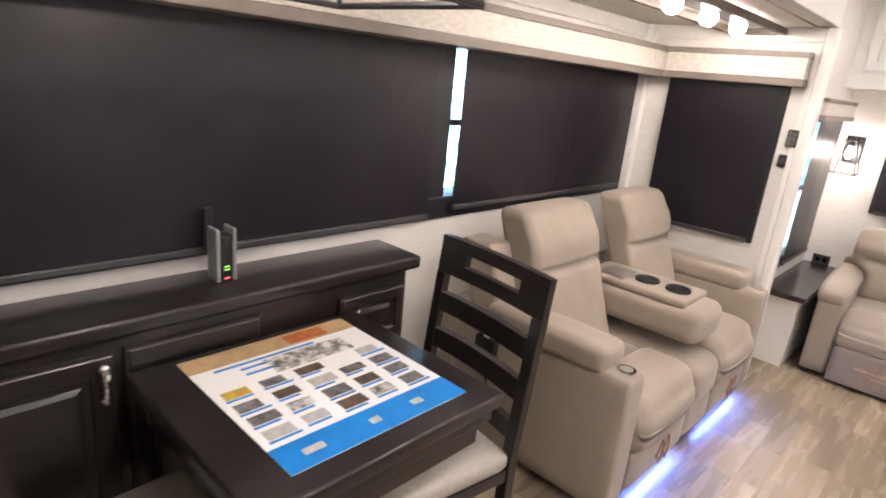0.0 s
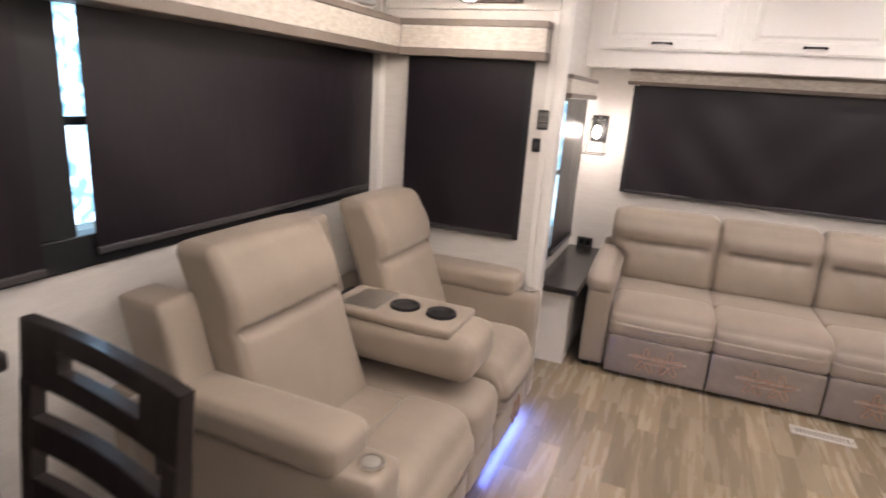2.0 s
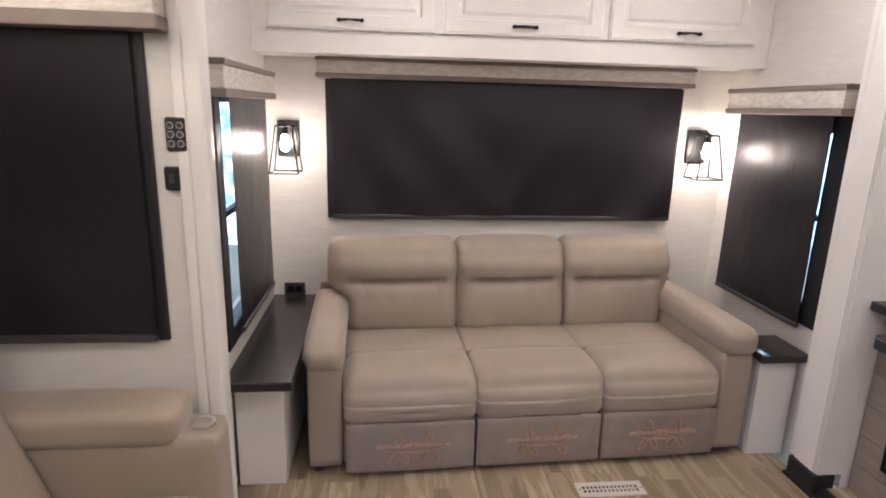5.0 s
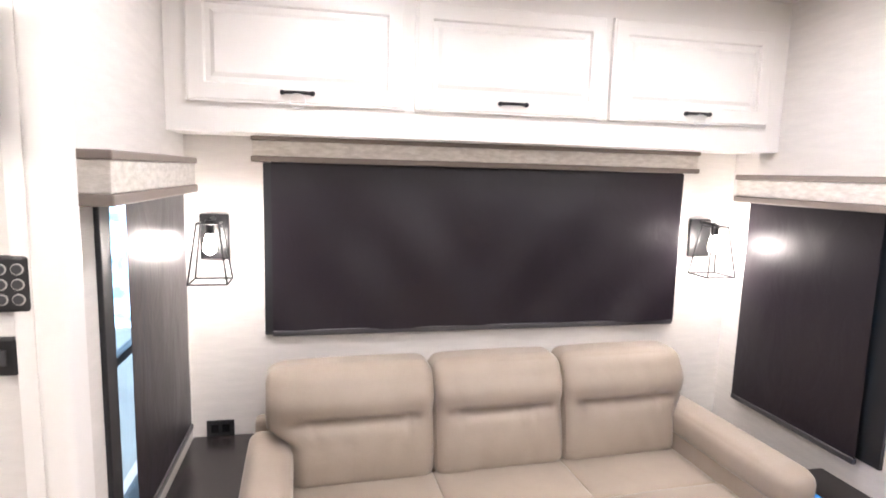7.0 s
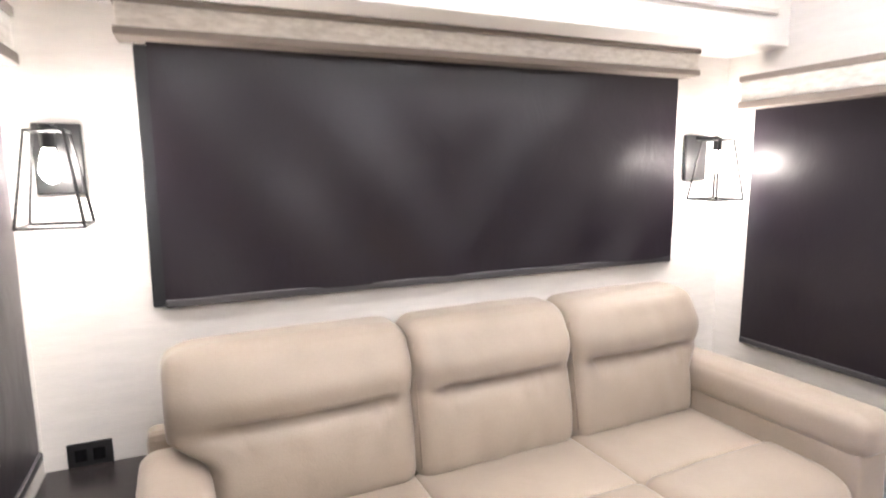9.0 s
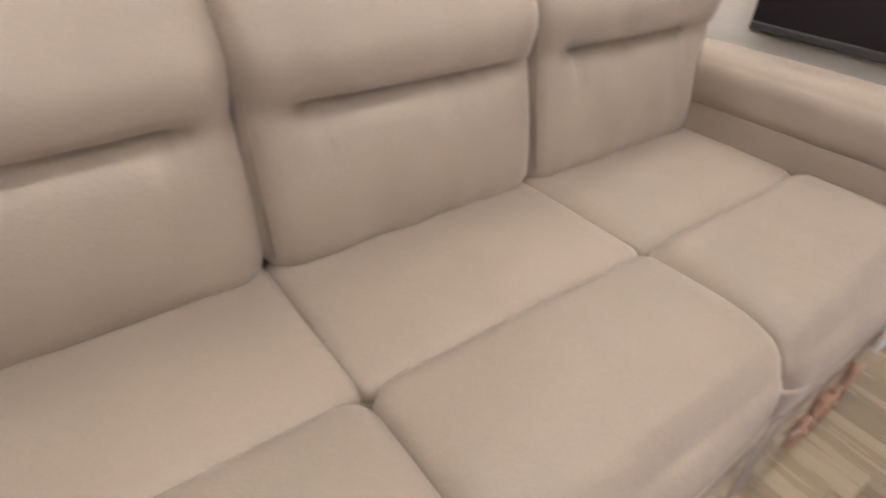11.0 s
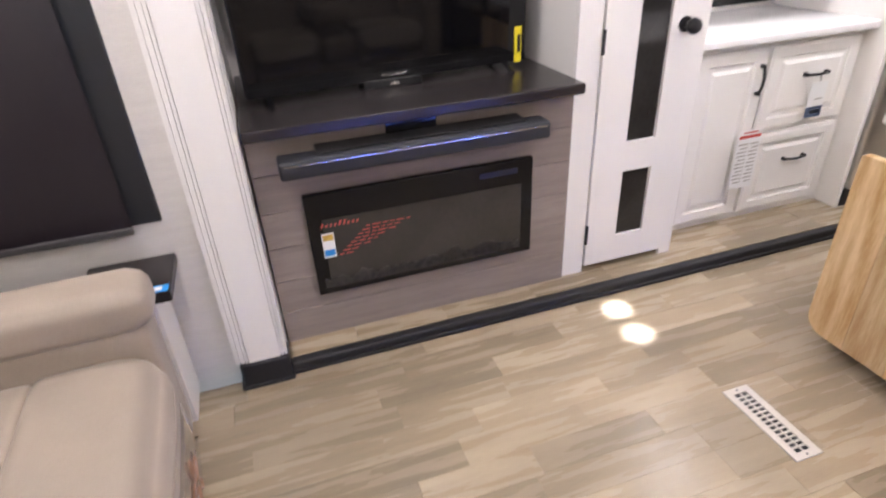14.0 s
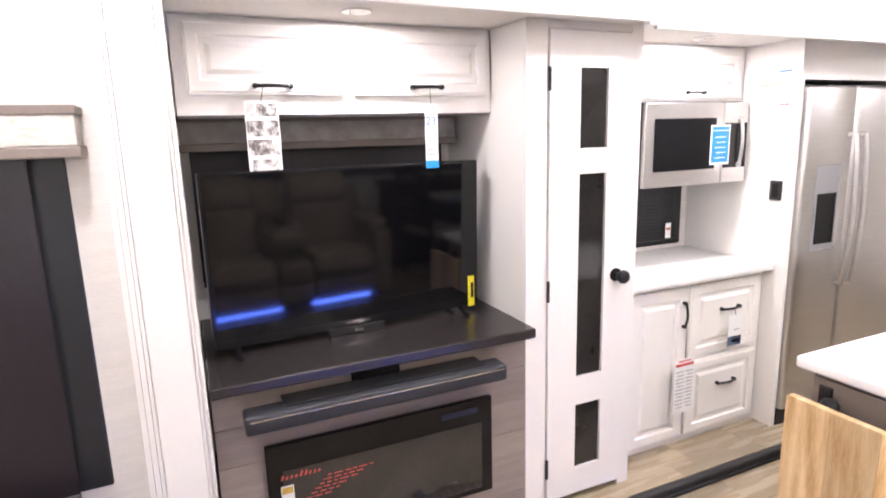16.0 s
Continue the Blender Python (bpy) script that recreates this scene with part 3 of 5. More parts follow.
# ---- rear overhead cabinet ----
cab = thing("overhead_cabinet", (0.9, 4.12, 1.70), "white overhead cabinet with three raised-panel doors", "cabinet")
part("body", box(XL + 0.001, XR - 0.001, 4.0, YR - 0.001, 1.70, CEILING - 0.001), WHITE, cab)
for (d0, d1), hx in zip(((-0.231, 0.502), (0.539, 1.271), (1.300, 2.010)), (0.131, 0.906, 1.676)):
    d = panel_door(None, "y", -1, d0, d1, 1.80, 2.18, 3.9995, "door", WHITE, cab, "", 0.065, 0.022)
    bar_handle((hx - 0.05, 3.98, 1.838), (hx + 0.05, 3.98, 1.838), (0, -0.026, 0), BLACK, d, "handle", 0.006, "black bow handle")

for hx in (0.131, 1.676):
    lp = thing("tag_loop", (hx, 3.955, 1.795), "white plastic tag loop hanging from a cabinet handle", "tag loop", "white tag loops")
    part("loop", sweep([Vector((hx + 0.026 * math.sin(k / 20 * math.tau), 3.951, 1.8085 + 0.026 * math.cos(k / 20 * math.tau))) for k in range(21)], 0.0016, 6), PAPER, lp, "", True)

# ---- outside ----
structure("ground", box(-60, 60, -60, 60, -1.2, -1.1), GRASS, "pale gravel ground outside", "ground")
for nm, b in (("a", (-9.0, -8.9, -12, 14, -1.1, 7)), ("b", (9.0, 9.1, -12, 14, -1.1, 7)), ("c", (-8.9, 9.0, 12, 12.1, -1.1, 7))):
    structure("backdrop", box(*b), OUTSIDE, "bright hazy daylight distance outside the windows", "backdrop")

# ---- rear sofa ----
sofa = thing("sofa", (0.9, 3.8, 0.0), "taupe faux-suede three-seat sofa under the rear window", "sofa")
DIV = (0.107, 0.643, 1.186, 1.712)


def sofa_seat(i):
    a, b = DIV[i] - 0.003, DIV[i + 1] + 0.003

    def sag(p, u, v, w):
        if w > 0:
            p.z += 0.004 * noise.noise(Vector((p.x * 6 + i, p.y * 6, 1.3)))
        return p
    part("seat_rear", soft(a, b, 3.662, 4.0, 0.26, 0.424, 0.026, (0, 0.0, 0.010), 16, sag), SUEDE, sofa, "", True)

    def front(p, u, v, w):
        if w > 0:
            p.z -= 0.05 * max(0, -v) ** 3
            p.z += 0.004 * noise.noise(Vector((p.x * 5 + i, p.y * 6, 4.1)))
        p.y -= 0.006 * (1 - (w * 0.5 + 0.5)) * (v < 0)
        return p
    part("seat_front", soft(a, b, 3.385, 3.674, 0.232, 0.437, 0.044, (0.0, 0.012, 0.014), 18, front), SUEDE, sofa, "", True)


part("seat_deck", box(DIV[0], DIV[3], 3.44, 4.0, 0.265, 0.392, None, 0.01), SUEDE, sofa)


def sofa_back(i):
    a, b = DIV[i] - 0.003, DIV[i + 1] + 0.003
    rng = random.Random(i)
    pleats = [rng.uniform(0.5, 0.62), -rng.uniform(0.5, 0.62), rng.uniform(-0.2, 0.35)]

    def crease(p, u, v, w):
        z = (p.z - 0.40) / 0.45
        if v < 0:
            side = 1 - max(0, (abs(u) - 0.62) / 0.2)
            side = max(0.13, min(1.0, side))
            p.y += 0.046 * math.exp(-((z - 0.575) / (0.030 if z < 0.575 else 0.020)) ** 2) * side
            for pleat in pleats:
                p.y += 0.011 * math.exp(-((u - pleat) / 0.035) ** 2) * math.exp(-((z - 0.52) / 0.055) ** 2)
            p.y -= 0.030 * math.exp(-((z - 0.74) / 0.13) ** 2)
            p.y -= 0.012 * math.exp(-((z - 0.30) / 0.2) ** 2)
            p.y += 0.005 * noise.noise(Vector((p.x * 14 + i, p.z * 9, 2)))
        lean = 0.075 * z
        p.y += lean
        flare = max(0.0, min(1.0, (p.z - 0.56) / 0.09))
        flare = flare * flare * (3 - 2 * flare) * 0.088
        if i == 0:
            p.x -= flare * max(0.0, -u) ** 1.5
        if i == 2:
            p.x += flare * 0.5 * max(0.0, u) ** 1.5
        return p
    part("back_cushion", soft(a, b, 3.93, 4.10, 0.40, 0.852, 0.055, (0.0, 0.02, 0.006), 36, crease), SUEDE, sofa, "", True)
    if i > 0:
        x = a + 0.011
        part("seam_piping", tube((x, 3.945, 0.45), (x, 3.945 + 0.058, 0.79), 0.0028, None, 6), PIPING, sofa, "", True)


for i in range(3):
    sofa_seat(i)
    sofa_back(i)
for s, (a, b, f) in enumerate(((-0.045, 0.106, 0.0), (1.706, 1.860, -0.026))):
    part("arm", soft(a + 0.004, b - 0.004, 3.425 + f, 4.17, 0.03, 0.50, 0.02, (0.004, 0.006, 0), 8), SUEDE, sofa, "", True)

    def droop(p, u, v, w):
        if v < -0.6:
            p.z -= (0.0 if s else 0.02) * (-v - 0.6) / 0.4
        if s and w > 0:
            p.z += 0.018
        return p
    part("arm_pad", soft(a - 0.006, b + 0.006, 3.405 + f, 4.15, 0.475, 0.582, 0.046, (0.003, 0.006, 0.008), 12, droop), SUEDE, sofa, "", True)
part("back_frame", box(-0.03, 1.845, 4.12, 4.20, 0.05, 0.62, None, 0.02), SUEDE, sofa)
part("base", box(0.10, 1.71, 3.45, 4.10, 0.03, 0.27, None, 0.01), PIPING, sofa)
for i in range(3):
    a, b = DIV[i] + 0.004, DIV[i + 1] - 0.004
    kp = part("footrest_panel", soft(a, b, 3.380, 3.452, 0.022, 0.244, 0.012, (0, 0.006, 0), 8), FILM, sofa, "taupe panel wrapped in clear plastic film", True)
    mid = (a + b) / 2 + 0.01
    bm = bmesh.new()
    for s in (-0.062, 0.062):
        for k in range(40):
            p = []
            for t in (k / 40 * math.tau, (k + 1) / 40 * math.tau):
                r = 0.038 + 0.024 * math.cos(5 * t)
                p.append(Vector((mid + s + 1.1 * r * math.sin(t), 3.3706, 0.132 + 1.2 * r * math.cos(t))))
            tube(p[0], p[1], 0.0034, bm, 5)
    part("swirl_print", bm, PRINT, kp, "orange swirling monogram print")
    bm = bmesh.new()
    for z, w, h in ((0.148, 0.15, 0.014), (0.118, 0.07, 0.008)):
        box(mid - w, mid + w, 3.3702, 3.3722, z - h / 2, z + h / 2, bm)
    part("bar_print", bm, PRINTW, kp, "pale printed line")
for x in (0.0, 1.81):
    for y in (3.47, 4.10):
        part("foot", tube((x, y, 0.0), (x, y, 0.04), 0.022), PLASTIC, sofa, "black plastic foot")
sofa.rotation_euler = (0, 0, radians(2.3))

# ---- end tables ----
for name, x0, x1, px0, px1, lab in (("left", XL + 0.002, -0.050, -0.285, -0.105, "a"), ("right", 1.868, XR - 0.002, 1.90, 2.07, "b")):
    et = thing("end_table", ((x0 + x1) / 2, 3.7, 0), "dark-topped white end table built in beside the sofa", "end table", "end tables beside the sofa")
    part("tabletop", box(x0, x1, 3.225 if lab == "a" else 3.384, YR - 0.002 if lab == "a" else 3.62, 0.462, 0.497, None, 0.006), DARKTOP, et, "dark laminate top")
    part("front_panel", box(px0, px1, 3.34 if lab == "a" else 3.435, 3.36 if lab == "a" else 3.455, 0.0, 0.462, None, 0.002), WHITE, et)
    sx = px1 - 0.018 if lab == "a" else px0
    part("side_panel", box(sx, sx + 0.018, 3.362 if lab == "a" else 3.457, YR - 0.003 if lab == "a" else 3.62, 0.0, 0.462, None, 0.002), WHITE, et)
st = thing("blue_sticker", (1.888, 3.42, 0.497), "small blue and white sticker on the dark end table's edge", "sticker")
part("backing", box(1.872, 1.906, 3.388, 3.462, 0.4972, 0.4980), SKYBLUE, st)
part("white_mark", box(1.880, 1.898, 3.405, 3.440, 0.4980, 0.4984), PAPER, st)

for x0, x1 in ((-0.246, -0.139), (1.80, 1.875)):
    o = thing("wall_outlet", ((x0 + x1) / 2, YR - 0.004, 0.49), "black wall outlet on the rear wall", "outlet", "black outlets")
    part("cover", box(x0, x1, YR - 0.009, YR - 0.001, 0.495, 0.562, None, 0.003), PLASTIC, o)
    for k in (0.3, 0.7):
        xx = x0 + (x1 - x0) * k
        part("socket", box(xx - 0.014, xx + 0.014, YR - 0.012, YR - 0.009, 0.512, 0.545, None, 0.001), GLOSSBLACK, o)


# ---- wall sconces ----
def sconce(x):
    s = thing("wall_sconce", (x, YR, 1.22), "black cage lantern sconce with a lit bulb", "wall lamp", "lit wall sconces")
    part("back_plate", box(x - 0.053, x + 0.053, YR - 0.018, YR - 0.001, 1.225, 1.40, None, 0.003), BLACK, s)
    yc, zt, zb, wt, wb = YR - 0.115, 1.375, 1.155, 0.038, 0.068
    part("arm", tube((x, YR - 0.018, 1.385), (x, yc, 1.385), 0.008), BLACK, s)
    bm = bmesh.new()
    top = [Vector((x + sx * wt, yc + sy * wt, zt)) for sx, sy in ((-1, -1), (1, -1), (1, 1), (-1, 1))]
    bot = [Vector((x + sx * wb, yc + sy * wb, zb)) for sx, sy in ((-1, -1), (1, -1), (1, 1), (-1, 1))]
    for i in range(4):
        for p, q in ((top[i], top[(i + 1) % 4]), (bot[i], bot[(i + 1) % 4]), (top[i], bot[i])):
            part("cage_bar", tube(p, q, 0.0038, None, 6), BLACK, s)
    part("socket", tube((x, yc, 1.385), (x, yc, 1.335), 0.016), BLACK, s)
    bm = tube((x, yc, 1.335), (x, yc, 1.31), 0.012, None, 12, 0.02)
    ball((x, yc, 1.285), 0.024, bm, 1, 1, 1.25)
    b = part("bulb", bm, BULB, s, "glowing bulb", True)
    b.visible_shadow = False
    lamp("sconce_light", "POINT", (x, yc, 1.285), 8.0, WARM, 0.03)


sconce(-0.195)
sconce(1.925)

# ---- switches on the slide's end wall ----
kp = thing("control_pad", (-0.263, SY, 1.35), "black six-button control pad on the wall", "switch")
part("plate", box(-0.290, -0.238, SY - 0.016, SY - 0.001, 1.347, 1.437, None, 0.006), PLASTIC, kp)
for i in range(2):
    for j in range(3):
        cx, cz = -0.276 + i * 0.024, 1.368 + j * 0.024
        part("button_ring", tube((cx, SY - 0.0155, cz), (cx, SY - 0.0175, cz), 0.0092, None, 16), PALEP, kp, "pale printed ring")
        part("button", tube((cx, SY - 0.0165, cz), (cx, SY - 0.0195, cz), 0.0074, None, 14), BUTTON, kp)
sw = thing("rocker_switch", (-0.283, SY, 1.245), "black rocker switch on the wall", "switch")
part("plate", box(-0.304, -0.262, SY - 0.014, SY - 0.001, 1.243, 1.307, None, 0.006), PLASTIC, sw)
part("rocker", box(-0.291, -0.275, SY - 0.019, SY - 0.014, 1.262, 1.288, None, 0.003), BUTTON, sw)

# ---- reclining loveseat ----
FL = 0.05
love = thing("reclining_loveseat", (-0.6, 2.03, 0.0), "taupe faux-suede reclining loveseat with folded-down console", "loveseat")
for (a, b) in ((1.215, 1.365), (2.70, 2.85)):
    part("arm", soft(-0.98, -0.165, a, b, FL, 0.605, 0.025, (0.006, 0.004, 0.003), 10), SUEDE, love, "", True)
    part("arm_pad", soft(-0.80, -0.265, a - 0.012, b + 0.012, 0.580, 0.685, 0.034, (0.006, 0.003, 0.006), 12), SUEDE, love, "", True)
    yb = (a + b) / 2
    bt = part("seat_button", tube((-0.215, yb, 0.607), (-0.215, yb, 0.6135), 0.034, None, 24), CHROME, love, "round chrome seat control")
    part("button_face", tube((-0.215, yb, 0.6125), (-0.215, yb, 0.6155), 0.023, None, 20), ALU, bt)


def love_seat(a, b):
    part("seat", soft(-0.70, -0.40, a, b, 0.25, 0.435, 0.03, (0, 0, 0.012), 10), SUEDE, love, "", True)

    def nose(p, u, v, w):
        if w > 0:
            p.z -= 0.06 * max(0, u) ** 3
        return p
    part("seat_front", soft(-0.42, -0.135, a, b, 0.235, 0.462, 0.058, (0.018, 0.0, 0.014), 14, nose), SUEDE, love, "", True)
    part("footrest", soft(-0.22, -0.155, a + 0.003, b - 0.003, FL + 0.03, 0.245, 0.02, (0.012, 0, 0), 8), SUEDE, love, "", True)
    bm = bmesh.new()
    mid = (a + b) / 2
    for s in (-0.03, 0.03):
        for k in range(14):
            t0, t1 = k / 14 * math.tau, (k + 1) / 14 * math.tau
            p = [Vector((-0.1415, mid + s + 0.03 * math.sin(t), 0.16 + 0.03 * math.sin(2 * t) + 0.035 * math.cos(t))) for t in (t0, t1)]
            tube(p[0], p[1], 0.003, bm, 6)
    part("swirl_print", bm, PRINT, love, "orange swirling monogram print")


def love_back(a, b):
    def lean(p, u, v, w):
        z = p.z - 0.42
        p.x -= 0.36 * z
        if u > 0:
            f = min(1.0, u * 1.6)
            across = max(0.25, min(1.0, (0.985 - abs(v)) / 0.08))
            p.x -= f * 0.034 * math.exp(-((p.z - 0.80) / (0.009 if p.z > 0.80 else 0.016)) ** 2) * across
            p.x += f * 0.024 * math.exp(-((p.z - 0.90) / 0.075) ** 2)
            p.x += f * 0.003 * noise.noise(Vector((p.y * 8, p.z * 6, a * 3)))
        return p
    part("backrest", soft(-0.72, -0.56, a, b, 0.40, 1.035, 0.038, (0.014, 0.004, 0.004), 72, lean), SUEDE, love, "", True)


love_seat(1.370, 1.905)
love_seat(2.205, 2.695)
part("centre_seat", soft(-0.80, -0.15, 1.910, 2.200, 0.22, 0.43, 0.06, (0.012, 0, 0.008), 10), SUEDE, love, "", True)
part("centre_footrest", soft(-0.22, -0.16, 1.912, 2.198, FL + 0.03, 0.235, 0.02, (0.01, 0, 0), 8), SUEDE, love, "", True)
love_back(1.372, 1.900)
love_back(2.210, 2.693)


def lean2(p, u, v, w):
    p.x -= 0.30 * (p.z - 0.45)
    return p


part("back_wing", soft(-0.86, -0.70, 1.235, 1.372, 0.45, 0.905, 0.018, (0.004, 0.004, 0.004), 10, lean2), SUEDE, love, "", True)
part("back_wing", soft(-0.86, -0.70, 2.695, 2.835, 0.45, 0.905, 0.018, (0.004, 0.004, 0.004), 10, lean2), SUEDE, love, "", True)
part("centre_back_shell", soft(-0.92, -0.80, 1.93, 2.19, 0.45, 0.97, 0.014, (0.004, 0.004, 0.004), 10, lean2), SUEDE, love, "", True)
part("back_frame", box(-1.08, -0.90, 1.25, 2.82, FL, 0.60, None, 0.02), SUEDE, love)
part("base", box(-0.98, -0.22, 1.37, 2.69, FL + 0.02, 0.26, None, 0.005), PIPING, love)
# the folded-down middle back: a console with two cup holders
con = part("console", soft(-0.80, -0.20, 1.93, 2.23, 0.497, 0.665, 0.052, (0.010, 0.005, 0.0), 14), SUEDE, love, "folded-down console", True)
part("console_deck", box(-0.80, -0.285, 1.945, 2.215, 0.655, 0.690, None, 0.012, 3), SUEDE, con, "", "auto")
part("console_plate", box(-0.745, -0.60, 1.985, 2.175, 0.690, 0.694, None, 0.001), ALU, con, "grey charging plate")
part("hinge_block", box(-0.86, -0.79, 1.93, 2.23, 0.60, 0.665, None, 0.01), PLASTIC, con, "black plastic hinge block")
for cx in (-0.525, -0.375):
    bm = bmesh.new()
    r0, r1, d, seg = 0.052, 0.041, 0.05, 28
    rings = [(r0 + 0.006, 0.690), (r0 + 0.004, 0.7015), (r0 - 0.002, 0.7015), (r1, 0.6955 - 0.003), (r1 - 0.003, 0.692)]
    loops = [[bm.verts.new((cx + r * math.cos(a * math.tau / seg), 2.08 + r * math.sin(a * math.tau / seg), z)) for a in range(seg)] for r, z in rings]
    for la, lb in zip(loops, loops[1:]):
        for k in range(seg):
            bm.faces.new((la[k], la[(k + 1) % seg], lb[(k + 1) % seg], lb[k]))
    bm.faces.new(loops[-1])
    part("cup_holder", bm, PLASTIC, con, "round black cup holder", "auto")
for y in (1.30, 2.76):
    for x in (-0.25, -0.95):
        part("foot", tube((x, y, 0.0), (x, y, FL + 0.005), 0.022), PLASTIC, love, "black plastic foot")
# blue light strip under the front
ledt = thing("led_strip", (-0.19, 2.05, 0.0), "blue LED light strip under the loveseat", "light strip")
for a, b in ((1.42, 1.93), (2.18, 2.78)):
    part("strip", box(-0.204, -0.194, a, b, 0.062, 0.071), LED, ledt)
    part("channel", box(-0.218, -0.205, a, b, 0.058, 0.076), PLASTIC, ledt)
for y, w in ((1.675, 0.51), (2.48, 0.60)):
    lamp("led_light", "AREA", (-0.185, y, 0.055), 2.2, (0.12, 0.22, 1.0), w, (-0.08, y, 0.0), size_y=0.03)

# ---- buffet ----
buf = thing("buffet_cabinet", (-1.02, 0.0, 0.0), "dark espresso wooden buffet under the long window", "cabinet")
part("body", box(SX + 0.002, -0.925, -1.25, 0.862, 0.0, 0.852, None, 0.003), ESPRESSO, buf)
part("top", box(SX + 0.002, -0.895, -1.27, 0.908, 0.852, 0.90, None, 0.012, 3), ESPRESSO, buf, "thick dark rounded-edge top", "auto")
d = panel_door(None, "x", 1, 0.555, 0.845, 0.60, 0.80, -0.925, "drawer", ESPRESSO, buf, "", 0.045, 0.02)
part("knob", ball((-0.890, 0.62, 0.745), 0.012), CHROME, d, "small bright knob", True)
panel_door(None, "x", 1, 0.555, 0.845, 0.06, 0.58, -0.925, "door", ESPRESSO, buf, "", 0.055, 0.02)
for a, b, h in ((-0.50, -0.125, -0.155), (-0.10, 0.27, 0.24), (-0.90, -0.53, -0.56)):
    d = panel_door(None, "x", 1, a, b, 0.10, 0.815, -0.925, "door", ESPRESSO, buf, "", 0.06, 0.02)
    top = 0.785 if h < 0 else 0.69
    bar_handle((-0.905, h, top), (-0.905, h, top - 0.085), (0.026, 0, 0), CHROME, d, "handle", 0.010, "polished metal handle")

rt = thing("antenna_unit", (-1.05, 0.22, 0.90), "small grey router with two antennas on the buffet", "router")
part("body", box(-1.070, -1.012, 0.198, 0.238, 0.90, 1.040, None, 0.006, 3), PLASTIC, rt, "", "auto")
for y in (0.192, 0.242):
    part("side_shell", box(-1.072, -1.008, y - 0.006, y + 0.006, 0.90, 1.060, None, 0.004), GREYPL, rt, "silver-grey side shell")
part("back_antenna", box(-1.080, -1.070, 0.178, 0.206, 1.0, 1.115, None, 0.004), PLASTIC, rt, "flat black antenna")
for z, m in ((0.935, GREEN), (0.944, GREEN), (0.908, REDLED)):
    part("status_light", box(-1.0125, -1.0112, 0.211, 0.225, z, z + 0.0035), m, rt)

# ---- dining table with a flyer on it ----
tb = thing("dining_table", (-0.58, 0.24, 0.0), "dark espresso wooden dining table against the buffet", "table")
part("tabletop", box(-0.893, -0.245, -0.11, 0.605, 0.715, 0.757, None, 0.008, 3), ESPRESSO, tb, "", "auto")
part("apron", box(-0.893, -0.262, -0.09, 0.585, 0.675, 0.715, None, 0.004), ESPRESSO, tb)
part("lower_apron", box(-0.893, -0.285, -0.065, 0.56, 0.60, 0.675, None, 0.004), ESPRESSO, tb)
part("leg", box(-0.64, -0.52, 0.19, 0.31, 0.0, 0.60, None, 0.006), ESPRESSO, tb)

fl = thing("flyer", (-0.58, 0.26, 0.757), "large printed product flyer, white with blue captions, on the table", "flyer")
FX0, FX1, FY0, FY1, FZ = -0.862, -0.309, 0.003, 0.523, 0.7575
part("sheet", box(FX0, FX1, FY0, FY1, FZ, FZ + 0.0012), PAPER, fl)
Z1, Z2 = FZ + 0.0012, FZ + 0.0018


def ink(name, x0, x1, y0, y1, mat, parent=fl, top=Z2):
    return part(name, box(x0, x1, y0, y1, Z1, top), mat, parent)


ink("header_band", FX0, FX0 + 0.075, FY0, FY1, TAN)
ink("food_picture", FX0 + 0.012, FX0 + 0.066, 0.30, 0.43, FOOD, top=Z2 + 0.0003)
ink("footer_band", FX1 - 0.095, FX1, FY0, FY1, FOOTER)
ink("large_picture", FX0 + 0.105, FX0 + 0.185, 0.19, 0.44, PHOTO)
ink("title_bar", FX0 + 0.088, FX0 + 0.098, 0.06, 0.36, BLUE)
for i in range(2):
    ink("caption_bar", FX0 + 0.115 + 0.03 * i, FX0 + 0.125 + 0.03 * i, 0.12, 0.21, BLUE)
rng = random.Random(4)
inks = (PHOTO, BROWNP, NAVYP, PALEP, GREYP, BROWNP, GOLDP, GREYP)
for r in range(4):
    for c in range(5):
        if (r, c) in ((0, 3),):
            continue
        x = FX0 + 0.198 + r * 0.064
        y = FY0 + 0.018 + c * 0.10
        w, h = rng.uniform(0.066, 0.088), rng.uniform(0.034, 0.042)
        ink("product_picture", x, x + h, y + 0.004, y + w, inks[rng.randrange(8)])
        ink("caption_bar", x + h + 0.004, x + h + 0.012, y, y + rng.uniform(0.055, 0.085), BLUE)
for y, w in ((0.06, 0.09), (0.24, 0.05), (0.37, 0.06)):
    ink("footer_mark", FX1 - 0.058, FX1 - 0.036, y, y + w * 0.6, PALEP, top=Z2 + 0.0003)


